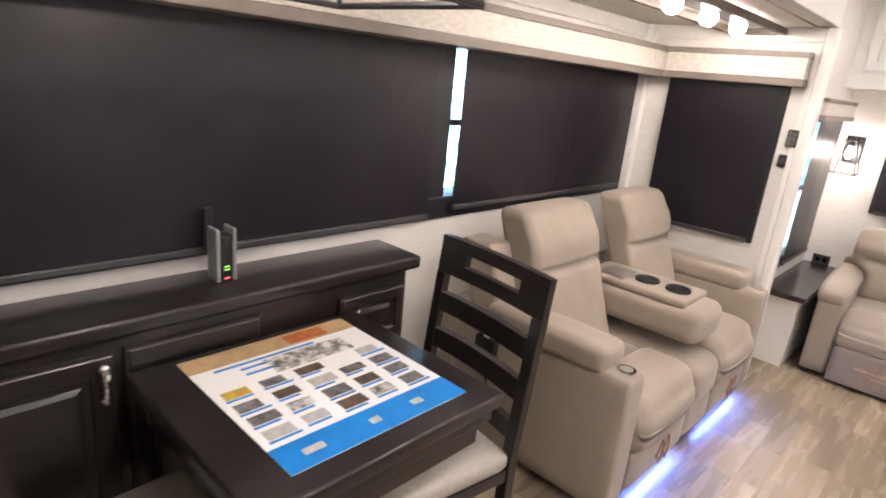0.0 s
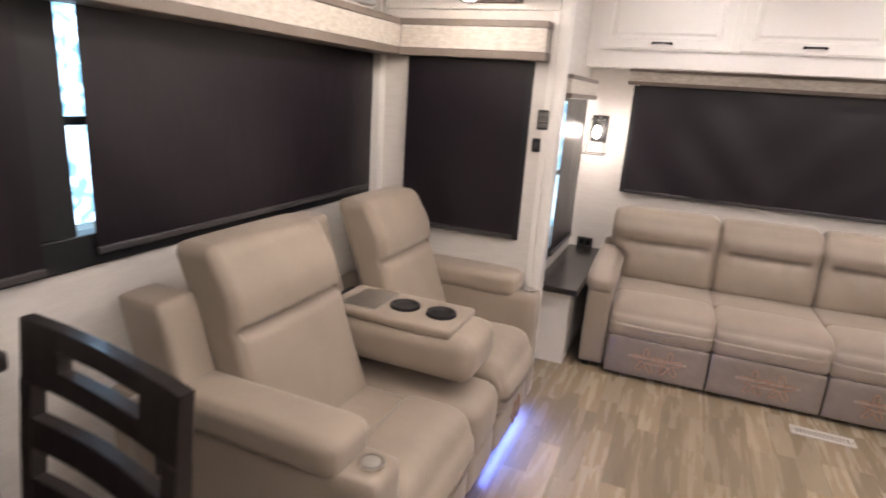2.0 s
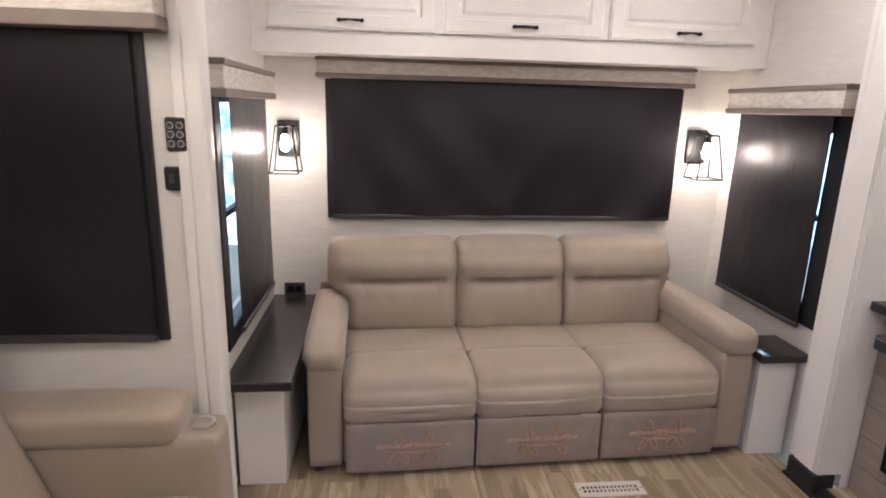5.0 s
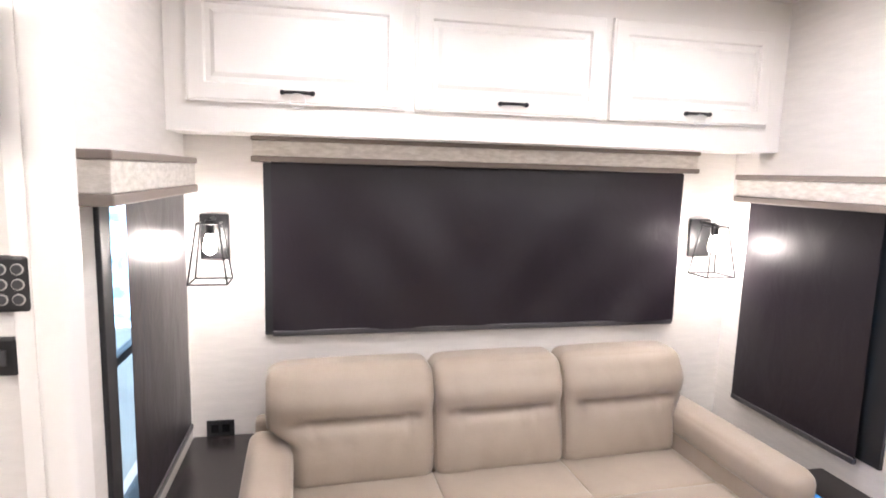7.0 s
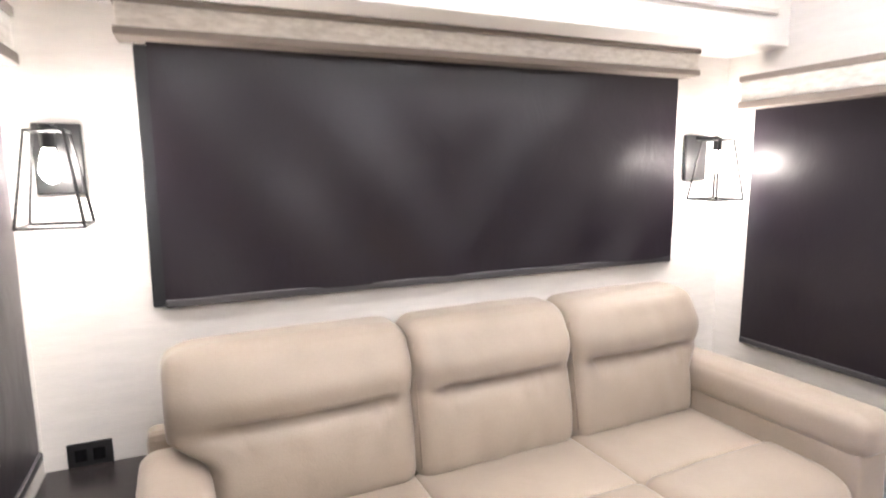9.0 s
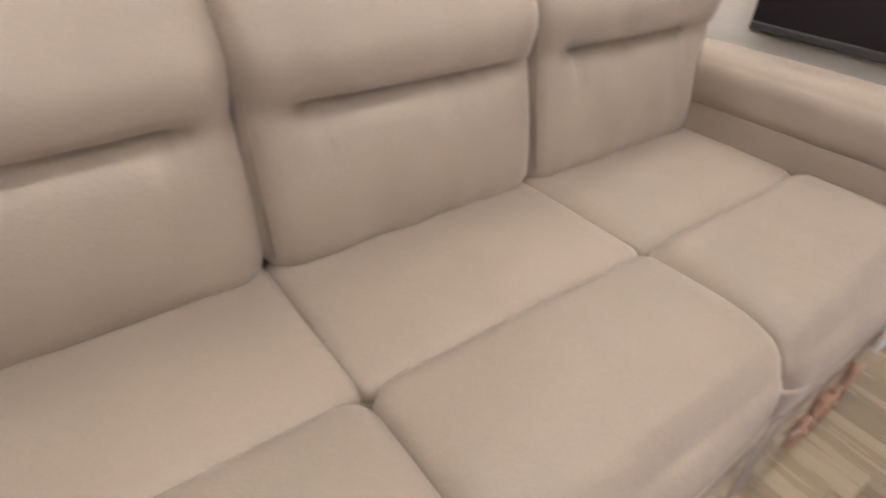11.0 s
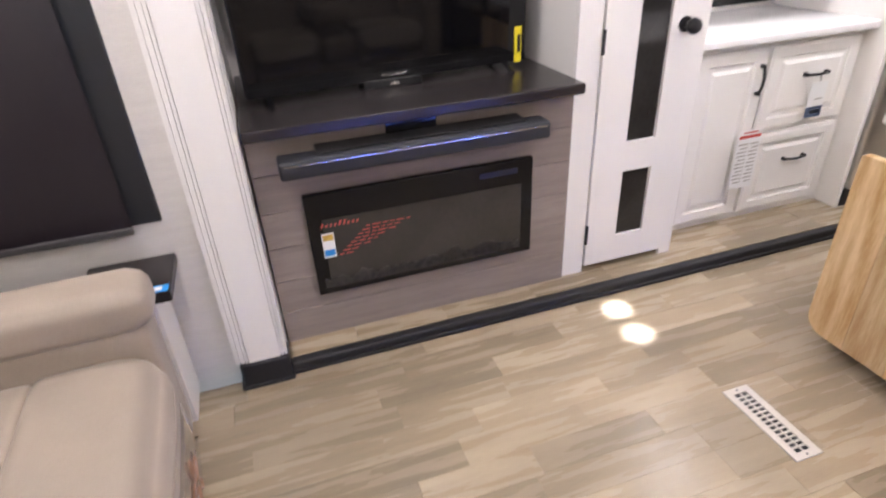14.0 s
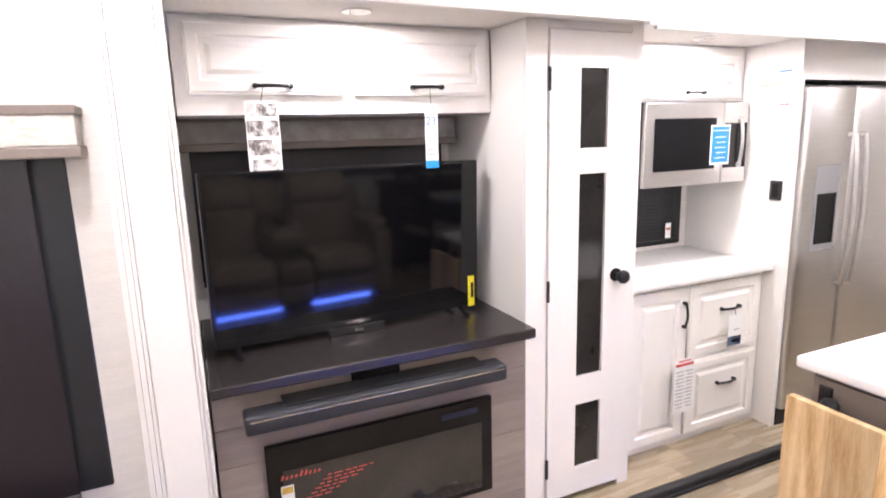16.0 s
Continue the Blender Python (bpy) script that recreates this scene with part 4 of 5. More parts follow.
# ---- dining chairs ----
def dining_chair():
    """A ladder-back chair at the origin: its seat towards +y, the back at y = 0."""
    ch = thing("dining_chair", (0, 0, 0), "dark espresso ladder-back dining chair with an oatmeal fabric seat", "chair", "dining chairs")
    tilt = 0.10
    for x in (-0.222, 0.222):
        bm = box(x - 0.020, x + 0.020, -0.018, 0.018, 0.0, 0.46, None, 0.003)
        up = box(x - 0.020, x + 0.020, -0.016, 0.016, 0.46, 0.907, None, 0.003)
        for v in up.verts:
            v.co.y -= tilt * (v.co.z - 0.46)
        part("leg", merge(bm, up), ESPRESSO, ch, "back leg running up into the back post")
        part("leg", box(x - 0.020, x + 0.020, 0.385, 0.425, 0.0, 0.43, None, 0.003), ESPRESSO, ch)
    def bowed(nm, z0, z1, half):
        """A slightly bowed cross rail; the top one has a hand hole cut through it."""
        bm = bmesh.new()
        if nm == "top_rail":
            xs, zs, hole = (-half, -0.19, -0.125, 0.0, 0.125, 0.19, half), (z0, z0 + 0.042, z0 + 0.085, z1), ((2, 1), (3, 1))
        else:
            xs, zs, hole = tuple(-half + 2 * half * k / 6 for k in range(7)), (z0, z1), ()
        for i in range(len(xs) - 1):
            for j in range(len(zs) - 1):
                if (i, j) not in hole:
                    box(xs[i], xs[i + 1], -0.013, 0.013, zs[j], zs[j + 1], bm)
        bmesh.ops.remove_doubles(bm, verts=bm.verts, dist=0.0005)
        seen = {}
        for f in bm.faces:
            seen.setdefault(tuple(round(c, 4) for c in f.calc_center_median()), []).append(f)
        bmesh.ops.delete(bm, geom=[f for fs in seen.values() if len(fs) > 1 for f in fs], context="FACES")
        for v in bm.verts:
            v.co.y -= tilt * (v.co.z - 0.46) + 0.014 * (1 - (v.co.x / half) ** 2)
        part(nm, bm, ESPRESSO, ch)

    bowed("top_rail", 0.905, 1.030, 0.241)
    for z0, z1 in ((0.775, 0.838), (0.645, 0.71), (0.52, 0.575)):
        bowed("slat", z0, z1, 0.203)
    part("seat_frame", box(-0.235, 0.235, -0.005, 0.425, 0.385, 0.43, None, 0.004), ESPRESSO, ch)
    part("seat_cushion", soft(-0.240, 0.240, 0.010, 0.440, 0.425, 0.492, 0.026, (0, 0, 0.012), 8), SEATFAB, ch, "oatmeal woven fabric seat pad", True)
    for x in (-0.222, 0.222):
        part("stretcher", box(x - 0.009, x + 0.009, 0.018, 0.385, 0.15, 0.18), ESPRESSO, ch)
    return ch


first = dining_chair()
first.matrix_basis = pose(-0.512, 0.775, 0.0, 0, 0, 172)
copy_thing(first, pose(-0.56, -0.40, 0.0, 0, 0, 2))

o = thing("control_box", (-0.765, 1.19, 0.38), "black plastic control box with a white tab on the loveseat's side", "control box")
part("housing", box(-0.815, -0.715, 1.172, 1.2085, 0.44, 0.545, None, 0.008, 3), PLASTIC, o, "", "auto")
part("tab", box(-0.775, -0.750, 1.180, 1.200, 0.545, 0.63, None, 0.003), PAPER, o, "white tab")
part("cable", sweep([Vector((-0.765 + 0.03 * math.sin(k / 10 * 4.0), 1.19, 0.442 - 0.44 * k / 10)) for k in range(11)], 0.006, 8), PLASTIC, o, "black cable", True)

# ---- lights over the lounge ----
lf = thing("ceiling_light", (-0.54, 2.35, 1.93), "rectangular wood-framed ceiling light with round bulbs", "ceiling lamp")
bm = bmesh.new()
for x0, x1, y0, y1 in ((-0.68, -0.655, 1.18, 2.86), (-0.425, -0.40, 1.18, 2.86), (-0.655, -0.425, 1.18, 1.205), (-0.655, -0.425, 2.835, 2.86)):
    box(x0, x1, y0, y1, 1.885, 1.918, bm, 0.003)
part("frame", bm, UMBER, lf, "brown wooden frame")
part("mount", box(-0.60, -0.48, 1.30, 2.76, 1.912, 1.9295, None, 0.004), DSTEEL, lf, "dark metal mounting bar")
for y in (1.43, 1.80, 2.18, 2.56):
    part("socket", tube((-0.54, y, 1.9285), (-0.54, y, 1.912), 0.016), BLACK, lf)
    b = part("bulb", ball((-0.54, y, 1.884), 0.038), BULB, lf, "glowing round bulb", True)
    b.visible_shadow = False
    lamp("bulb_light", "POINT", (-0.54, y, 1.884), 2.2, WARM, 0.038)
pd = thing("pendant_light", (-0.52, 0.24, 1.93), "pendant with a thin metal square frame over the table", "pendant lamp")
c = [Vector(p) for p in ((-0.62, 0.30, 1.667), (-0.20, 0.30, 1.667), (-0.20, -0.12, 1.667), (-0.62, -0.12, 1.667))]
top = [Vector((p.x * 0.6 - 0.164, (p.y - 0.09) * 0.6 + 0.09, 1.84)) for p in c]
for i in range(4):
    part("lower_bar", tube(c[i], c[(i + 1) % 4], 0.007, None, 8), DSTEEL, pd)
    part("upper_bar", tube(top[i], top[(i + 1) % 4], 0.006, None, 8), DSTEEL, pd)
    part("strut", tube(c[i], top[i], 0.006, None, 8), DSTEEL, pd)
part("canopy", tube((-0.41, 0.09, 1.84), (-0.41, 0.09, 1.929), 0.05, None, 20), DSTEEL, pd)
b = part("bulb", ball((-0.41, 0.09, 1.80), 0.032), BULB, pd, "glowing round bulb", True)
b.visible_shadow = False
lamp("bulb_light", "POINT", (-0.41, 0.09, 1.80), 4.0, WARM, 0.03)

# the last two fittings are made up, to go with the floor-patch spots
for px, py in PUCKS + [(1.907, 1.93), (1.755, 1.942)]:
    k = thing("recessed_light", (px, py, CEILING), "small round ceiling light out of view, lit", "ceiling lamp", "recessed ceiling lights")
    part("rim", tube((px, py, CEILING - 0.001), (px, py, CEILING - 0.008), 0.062, None, 24), CHROME, k)
    part("diffuser", tube((px, py, CEILING - 0.0085), (px, py, CEILING - 0.012), 0.05, None, 24), PUCKGLOW, k).visible_shadow = False

# ---- fireplace and television unit ----
RAISE[0] = 0.026
NY0, NY1 = 2.042, 3.131
fu = thing("media_unit", (2.4, 2.6, 0.010), "weathered shiplap media unit with a dark top and fireplace recess", "cabinet")
part("countertop", box(2.060, RX - 0.003, NY0 + 0.002, NY1 - 0.002, 0.770, 0.806, None, 0.006), DARKTOP, fu, "dark laminate countertop")
part("core", box(2.150, 2.60, NY0 + 0.004, NY1 - 0.004, 0.010, 0.768), SHIPLAP, fu)
z = 0.012
for k in range(6):
    h = 0.1245
    part("plank", box(2.130, 2.1495, NY0 + 0.004, NY1 - 0.004, z, z + h, None, 0.002), SHIPLAP, fu)
    z += h + 0.0015
part("niche_slot", box(2.122, 2.130, 2.54, 2.705, 0.715, 0.762, None, 0.002), GLOSSBLACK, fu, "black receiver slot")

fp = thing("electric_fireplace", (2.12, 2.57, 0.185), "black glass-fronted electric fireplace with product stickers", "fireplace")
FY = (2.202, 2.992)
part("bezel", box(2.108, 2.1299, FY[0], FY[1], 0.192, 0.564, None, 0.004), GLOSSBLACK, fp)
part("glass", box(2.1045, 2.108, FY[0] + 0.045, FY[1] - 0.045, 0.215, 0.475, None, 0.001), SMOKED, fp, "smoked fireplace glass")
bm = bmesh.new()
ys = [FY[0] + 0.05 + 0.715 * k / 90 for k in range(91)]
tops = [0.245 + 0.10 * abs(noise.noise(Vector((y * 9, 3.1, 0)))) + 0.014 * noise.noise(Vector((y * 60, 1.7, 0))) for y in ys]
lo = [bm.verts.new((2.1043, y, 0.219)) for y in ys]
hi = [bm.verts.new((2.1040, y, z)) for y, z in zip(ys, tops)]
for k in range(90):
    bm.faces.new((lo[k], lo[k + 1], hi[k + 1], hi[k]))
bmesh.ops.solidify(bm, geom=bm.faces[:], thickness=0.0006)
part("log_bed", bm, LOGS, fp, "faint log bed behind the glass")
part("control_strip", box(2.1055, 2.108, FY[0] + 0.06, FY[0] + 0.20, 0.515, 0.535), NAVY, fp)
st = part("sticker", box(2.1035, 2.1045, 2.915, 2.955, 0.335, 0.425), PAPER, fp, "white and blue energy sticker")
part("sticker_band", box(2.1030, 2.1035, 2.918, 2.952, 0.342, 0.365), SKYBLUE, st)
part("sticker_band", box(2.1030, 2.1035, 2.918, 2.952, 0.398, 0.420), GOLDP, st)
bm = bmesh.new()
rng = random.Random(21)
for k in range(8):
    y, z = 2.905 - 0.014 * k, 0.338 + 0.0125 * k
    end = 2.868 - 0.030 * k
    while y > end:
        w = rng.uniform(0.012, 0.03)
        box(2.1030, 2.1040, max(y - w, end - 0.01), y, z, z + 0.0036, bm)
        y -= w + 0.007
part("red_lettering", bm, RED, fp, "slanting rows of red lettering")
bm = bmesh.new()
for k in range(9):
    h = (0.015, 0.010, 0.010, 0.010, 0.018, 0.017, 0.010, 0.010, 0.010)[k]
    y = 2.955 - 0.0145 * k
    box(2.1030, 2.1040, y - 0.007, y, 0.447, 0.447 + h, bm)
for v in bm.verts:
    v.co.y -= 0.35 * (v.co.z - 0.443)
part("red_heading", bm, RED, fp, "red slanting printed heading")

sb = thing("soundbar", (2.06, 2.6, 0.66), "long charcoal soundbar mounted above the fireplace", "soundbar")
part("body", box(2.022, 2.105, 2.185, 3.045, 0.655, 0.712, None, 0.010, 3), material("soundbar_cloth", (0.021, 0.022, 0.028), 0.55, var=0.2, scale=60, bump=0.3, bump_scale=300), sb, "", "auto")
part("silver_line", box(2.0205, 2.0235, 2.20, 3.03, 0.697, 0.7005), CHROME, sb, "thin silver line")
part("bracket", box(2.104, 2.1295, 2.40, 2.85, 0.665, 0.70), PLASTIC, sb)
part("top_plate", box(2.050, 2.1295, 2.26, 2.93, 0.7125, 0.7195, None, 0.002), PLASTIC, sb, "thin black top plate")

tv = thing("television", (2.35, 2.615, 0.806), "black flat-screen television standing on the media unit", "television")
part("screen", box(2.338, 2.342, 2.128, 3.085, 0.858, 1.384, None, 0.001), SCREEN, tv, "glossy black screen")
part("bezel", box(2.341, 2.385, 2.115, 3.098, 0.830, 1.394, None, 0.006), GLOSSBLACK, tv)
part("lower_bar", box(2.334, 2.342, 2.118, 3.095, 0.830, 0.858, None, 0.002), GLOSSBLACK, tv)
for y in (2.20, 3.03):
    bm = tube((2.365, y, 0.84), (2.27, y, 0.809), 0.008)
    tube((2.365, y, 0.84), (2.46, y, 0.809), 0.008, bm)
    part("leg", bm, GLOSSBLACK, tv)
part("logo_plate", box(2.3335, 2.3345, 2.57, 2.66, 0.843, 0.852), CHROME, tv)
tv.rotation_euler = (0, radians(-1.6), radians(3.8))
yt = thing("energy_label", (2.366, 2.149, 0.83), "bright yellow energy label on the television's corner", "label")
part("card", box(2.3625, 2.3645, 2.135, 2.163, 0.826, 0.947), YELLOW, yt)
part("print", box(2.3618, 2.3625, 2.139, 2.151, 0.86, 0.92), BLACK, yt)
yt.rotation_euler = (0, 0, radians(3.8))
cb = thing("cable_box", (2.37, 2.62, 0.806), "small black box lying under the television", "media box")
part("body", box(2.325, 2.42, 2.52, 2.72, 0.8065, 0.833, None, 0.003), PLASTIC, cb)
part("badge", box(2.3235, 2.325, 2.60, 2.63, 0.815, 0.822), CHROME, cb)

uc = thing("upper_cabinet", (2.55, 2.6, 1.57), "white overhead cabinet with two raised-panel doors", "cabinet")
part("body", box(2.38, RX - 0.003, NY0 + 0.003, NY1 - 0.003, 1.568, HEAD - 0.008), WHITE, uc)
for a, b, hy in ((2.606, 3.094, 2.841), (2.066, 2.572, 2.312)):
    d = panel_door(None, "x", -1, a, b, 1.630, 1.846, 2.3795, "door", WHITE, uc, "", 0.045, 0.02)
    bar_handle((2.36, hy - 0.055, 1.656), (2.36, hy + 0.055, 1.656), (-0.026, 0, 0), BLACK, d, "handle", 0.006, "black bow handle")
# one lamp over the television; the one at the worktop is added to brighten it
for px, py in ((2.20, 2.6), (2.30, 1.05)):
    lamp("slide_lamp", "AREA", (px, py, HEAD + 0.010), 7.0 if py < 2 else 4.5, NEUTRAL, 0.07, (px, py, 0))
    k = thing("recessed_light", (px, py, HEAD), "small round light in the slide-out ceiling, fitting unseen", "ceiling lamp", "recessed ceiling lights")
    part("rim", tube((px, py, HEAD - 0.0065), (px, py, HEAD - 0.012), 0.045, None, 24), CHROME, k)


def hang_tag(y0, y1, z0, z1, x, hook, bands, label):
    t = thing("hang_tag", (x, (y0 + y1) / 2, z0), label, "tag", "paper tags hanging from handles")
    part("card", box(x, x + 0.0012, y0, y1, z0, z1), PAPER, t)
    part("string", tube((x, (y0 + y1) / 2, z1), hook, 0.0012, None, 5), BLACK, t)
    for (a, b, c, d, m) in bands:
        part("print", box(x - 0.0006, x, y0 + (y1 - y0) * a, y0 + (y1 - y0) * b, z0 + (z1 - z0) * c, z0 + (z1 - z0) * d), m, t)
    return t


hang_tag(2.836, 2.938, 1.372, 1.608, 2.325, (2.332, 2.875, 1.656),
         [(0.05, 0.68, 0.80, 0.97, PHOTO), (0.72, 0.97, 0.80, 0.97, PALEP), (0.03, 0.97, 0.54, 0.75, PHOTO), (0.03, 0.97, 0.29, 0.50, PHOTO), (0.1, 0.9, 0.04, 0.24, PHOTO)],
         "photo-printed paper tag hanging from the cabinet handle")
t23 = hang_tag(2.288, 2.337, 1.374, 1.597, 2.325, (2.332, 2.312, 1.656), [(0, 1, 0.0, 0.12, SKYBLUE), (0.1, 0.9, 0.2, 0.23, PALEP), (0.1, 0.9, 0.28, 0.31, PALEP), (0.1, 0.9, 0.42, 0.45, PALEP)],
               "white and blue number tag hanging from the cabinet handle")
txt = bpy.data.curves.new("number", "FONT")
txt.body, txt.size, txt.extrude = "23", 0.042, 0.0003
tx = new("number", txt)
dg = bpy.context.evaluated_depsgraph_get()
dg.update()
tm = bpy.data.meshes.new_from_object(tx.evaluated_get(dg))
bpy.data.objects.remove(tx)
bm = bmesh.new()
bm.from_mesh(tm)
bmesh.ops.transform(bm, matrix=pose(2.3245, 2.335, 1.525, 90, 0, -90), verts=bm.verts)
part("number", bm, BLUE, t23, "blue printed number")

# ---- pantry ----
pa = thing("pantry_cabinet", (2.45, 1.81, 0.010), "tall white pantry with a three-pane glazed door", "cabinet")
part("side_panel", box(2.150, RX - 0.003, 1.995, NY0, 0.010, HEAD - 0.008), WHITE, pa)
part("side_panel", box(2.150, RX - 0.003, 1.532, 1.552, 0.010, HEAD - 0.008), WHITE, pa)
part("back_panel", box(RX - 0.02, RX - 0.004, 1.552, 1.995, 0.010, HEAD - 0.008), WHITE, pa)
part("frame_stile", box(2.136, 2.1495, 1.952, NY0, 0.010, HEAD - 0.008, None, 0.002), WHITE, pa)
part("frame_stile", box(2.136, 2.1495, 1.532, 1.588, 0.010, HEAD - 0.008, None, 0.002), WHITE, pa)
part("frame_rail", box(2.136, 2.1495, 1.588, 1.952, 1.836, HEAD - 0.008, None, 0.002), WHITE, pa)
for zs in (0.55, 0.95, 1.35):
    part("shelf", box(2.18, RX - 0.025, 1.554, 1.993, zs, zs + 0.015), WHITE, pa)
dy0, dy1, gy0, gy1 = 1.592, 1.948, 1.694, 1.817
PANES = ((0.158, 0.431), (0.547, 1.336), (1.428, 1.709))
door = part("door", pierced(2.128, 2.150, (dy0, gy0, gy1, dy1), (0.045, 0.158, 0.431, 0.547, 1.336, 1.428, 1.709, 1.832), ((1, 1), (1, 3), (1, 5))),
            WHITE, pa, "white door with three narrow panes")
for a, b in PANES:
    part("pane", box(2.140, 2.143, gy0, gy1, a, b), DARKGLASS, door, "smoked glass pane")
bm = tube((2.128, 1.638, 0.938), (2.122, 1.638, 0.938), 0.026, None, 20)
tube((2.122, 1.638, 0.938), (2.10, 1.638, 0.938), 0.010, bm, 14)
ball((2.082, 1.638, 0.938), 0.027, bm, 0.85, 1, 1)
part("knob", bm, BLACK, door, "round black knob", "auto")
for zc in (0.187, 0.911, 1.668):
    part("hinge", tube((2.127, 1.950, zc - 0.04), (2.127, 1.950, zc + 0.04), 0.006), BLACK, door, "black hinge")

# ---- kitchen base cabinet and worktop ----
KY0, KY1 = 0.588, 1.532
kc = thing("base_cabinet", (2.5, 1.08, 0.010), "white base cabinet with one door and two drawers", "cabinet")
part("body", box(2.28, RX - 0.003, KY0, KY1 - 0.001, 0.010, 0.808), WHITE, kc)
d = panel_door(None, "x", -1, 1.098, 1.43, 0.048, 0.782, 2.28, "door", WHITE, kc, "", 0.055, 0.02)
bar_handle((2.26, 1.122, 0.712), (2.26, 1.122, 0.602), (-0.026, 0, 0), BLACK, d, "handle", 0.006, "black bow handle")
for a, b, hz in ((0.434, 0.782, 0.650), (0.048, 0.412, 0.279)):
    d = panel_door(None, "x", -1, 0.622, 1.076, a, b, 2.28, "drawer", WHITE, kc, "", 0.05, 0.02)
    bar_handle((2.26, 0.772, hz), (2.26, 0.882, hz), (-0.026, 0, 0), BLACK, d, "handle", 0.006, "black bow handle")
wt = thing("worktop", (2.5, 1.08, 0.808), "white quartz kitchen worktop", "countertop")
part("slab", box(2.220, RX - 0.003, KY0 + 0.001, KY1 - 0.002, 0.809, 0.842, None, 0.006, 3), QUARTZ, wt, "", "auto")
hang_tag(1.072, 1.195, 0.195, 0.462, 2.225, (2.234, 1.122, 0.602), [(0.05, 0.95, 0.86, 0.91, RED), *[(0.08 + 0.44 * c, (0.44 if k % 3 else 0.36) + 0.48 * c, 0.10 + 0.065 * k, 0.125 + 0.065 * k, PALEP) for c in (0, 1) for k in range(11)], (0.2, 0.8, 0.94, 0.965, RED)],
         "white and red instruction sheet hanging from the cabinet handle")
hang_tag(0.735, 0.772, 0.905, 0.985, RX - 0.045, (RX - 0.03, 0.75, 1.03), [(0.1, 0.9, 0.55, 0.7, RED)], "small white tag hanging before the kitchen window shade")
hang_tag(0.780, 0.868, 0.470, 0.620, 2.225, (2.234, 0.822, 0.65), [(0.0, 1.0, 0.0, 0.30, FADED), (0.1, 0.7, 0.10, 0.22, PAPER), (0.12, 0.6, 0.5, 0.54, PALEP)],
         "white and blue tag hanging from the drawer handle")

# ---- microwave and cabinet above ----
mc = thing("microwave_cabinet", (2.6, 1.08, 1.62), "white cabinet above the microwave", "cabinet")
part("body", box(2.46, RX - 0.003, KY0, KY1 - 0.001, 1.610, HEAD - 0.008), WHITE, mc)
d = panel_door(None, "x", -1, 0.625, 1.50, 1.628, 1.822, 2.46, "door", WHITE, mc, "", 0.045, 0.02)
bar_handle((2.44, 0.88, 1.650), (2.44, 0.98, 1.650), (-0.024, 0, 0), BLACK, d, "handle", 0.006, "black bow handle")
mw = thing("microwave", (2.6, 0.99, 1.22), "stainless-steel over-the-counter microwave with a blue sticker", "microwave")
MY0, MY1, MZ0, MZ1 = 0.606, 1.256, 1.222, 1.608
part("case", box(2.43, RX - 0.003, MY0, MY1, MZ0, MZ1 - 0.002, None, 0.004), DSTEEL, mw)
df = part("door", box(2.405, 2.4295, MY0 + 0.17, MY1 - 0.002, MZ0 + 0.004, MZ1 - 0.004, None, 0.006), STEEL, mw, "stainless-steel door")
part("door_glass", box(2.4015, 2.405, MY0 + 0.215, MY1 - 0.055, MZ0 + 0.075, MZ1 - 0.075, None, 0.002), GLOSSBLACK, df, "dark door glass")
cp = part("control_panel", box(2.405, 2.4295, MY0 + 0.002, MY0 + 0.167, MZ0 + 0.004, MZ1 - 0.004, None, 0.006), STEEL, mw)
part("display", box(2.4015, 2.405, MY0 + 0.010, MY0 + 0.160, MZ0 + 0.075, MZ1 - 0.10, None, 0.002), GLOSSBLACK, cp, "black control display")
bar_handle((2.405, MY0 + 0.062, MZ0 + 0.09), (2.405, MY0 + 0.062, MZ1 - 0.085), (-0.024, 0, 0), STEEL, mw, "handle", 0.008, "curved steel handle")
s2 = thing("blue_label", (2.40, 0.80, 1.3), "blue information sticker on the microwave door", "sticker")
part("card", box(2.3995, 2.4012, 0.732, 0.857, 1.315, 1.50), PAPER, s2)
part("print", box(2.3988, 2.3995, 0.739, 0.850, 1.325, 1.472), FOOTER, s2)
part("title", box(2.3988, 2.3995, 0.739, 0.850, 1.476, 1.492), BLUE, s2)
for k in range(5):
    part("text_line", box(2.3984, 2.3988, 0.76, 0.830 - 0.010 * (k % 2), 1.345 + 0.024 * k, 1.349 + 0.024 * k), PAPER, s2)

# ---- refrigerator side panel, outlet, labels, refrigerator ----
structure("fridge_side_panel", box(2.168, RX - 0.003, 0.566, KY0 - 0.001, 0.010, HEAD - 0.008), WHITE, "white panel between the worktop and the refrigerator", "trim")
o = thing("wall_outlet", (2.30, KY0, 1.1), "black outlet on the white side panel", "outlet", "black outlets")
part("cover", box(2.215, 2.275, KY0, KY0 + 0.008, 1.144, 1.236, None, 0.003), PLASTIC, o)
part("socket", box(2.229, 2.261, KY0 + 0.008, KY0 + 0.011, 1.158, 1.222, None, 0.002), GLOSSBLACK, o)
lb = thing("paper_labels", (2.3, KY0, 1.5), "small paper instruction labels stuck on the white panel", "label")
for x0, x1, z0, m in ((2.21, 2.28, 1.728, BLUE), (2.21, 2.28, 1.676, TAN), (2.30, 2.375, 1.672, TAN), (2.22, 2.28, 1.650, PALEP), (2.30, 2.375, 1.644, TAN), (2.215, 2.265, 1.580, RED)):
    pl = part("label", box(x0, x1, KY0, KY0 + 0.0008, z0 - 0.006, z0 + 0.018), PAPER, lb)
    part("print", box(x0 + 0.003, x1 - 0.003, KY0 + 0.0008, KY0 + 0.0013, z0, z0 + 0.008), m, pl)

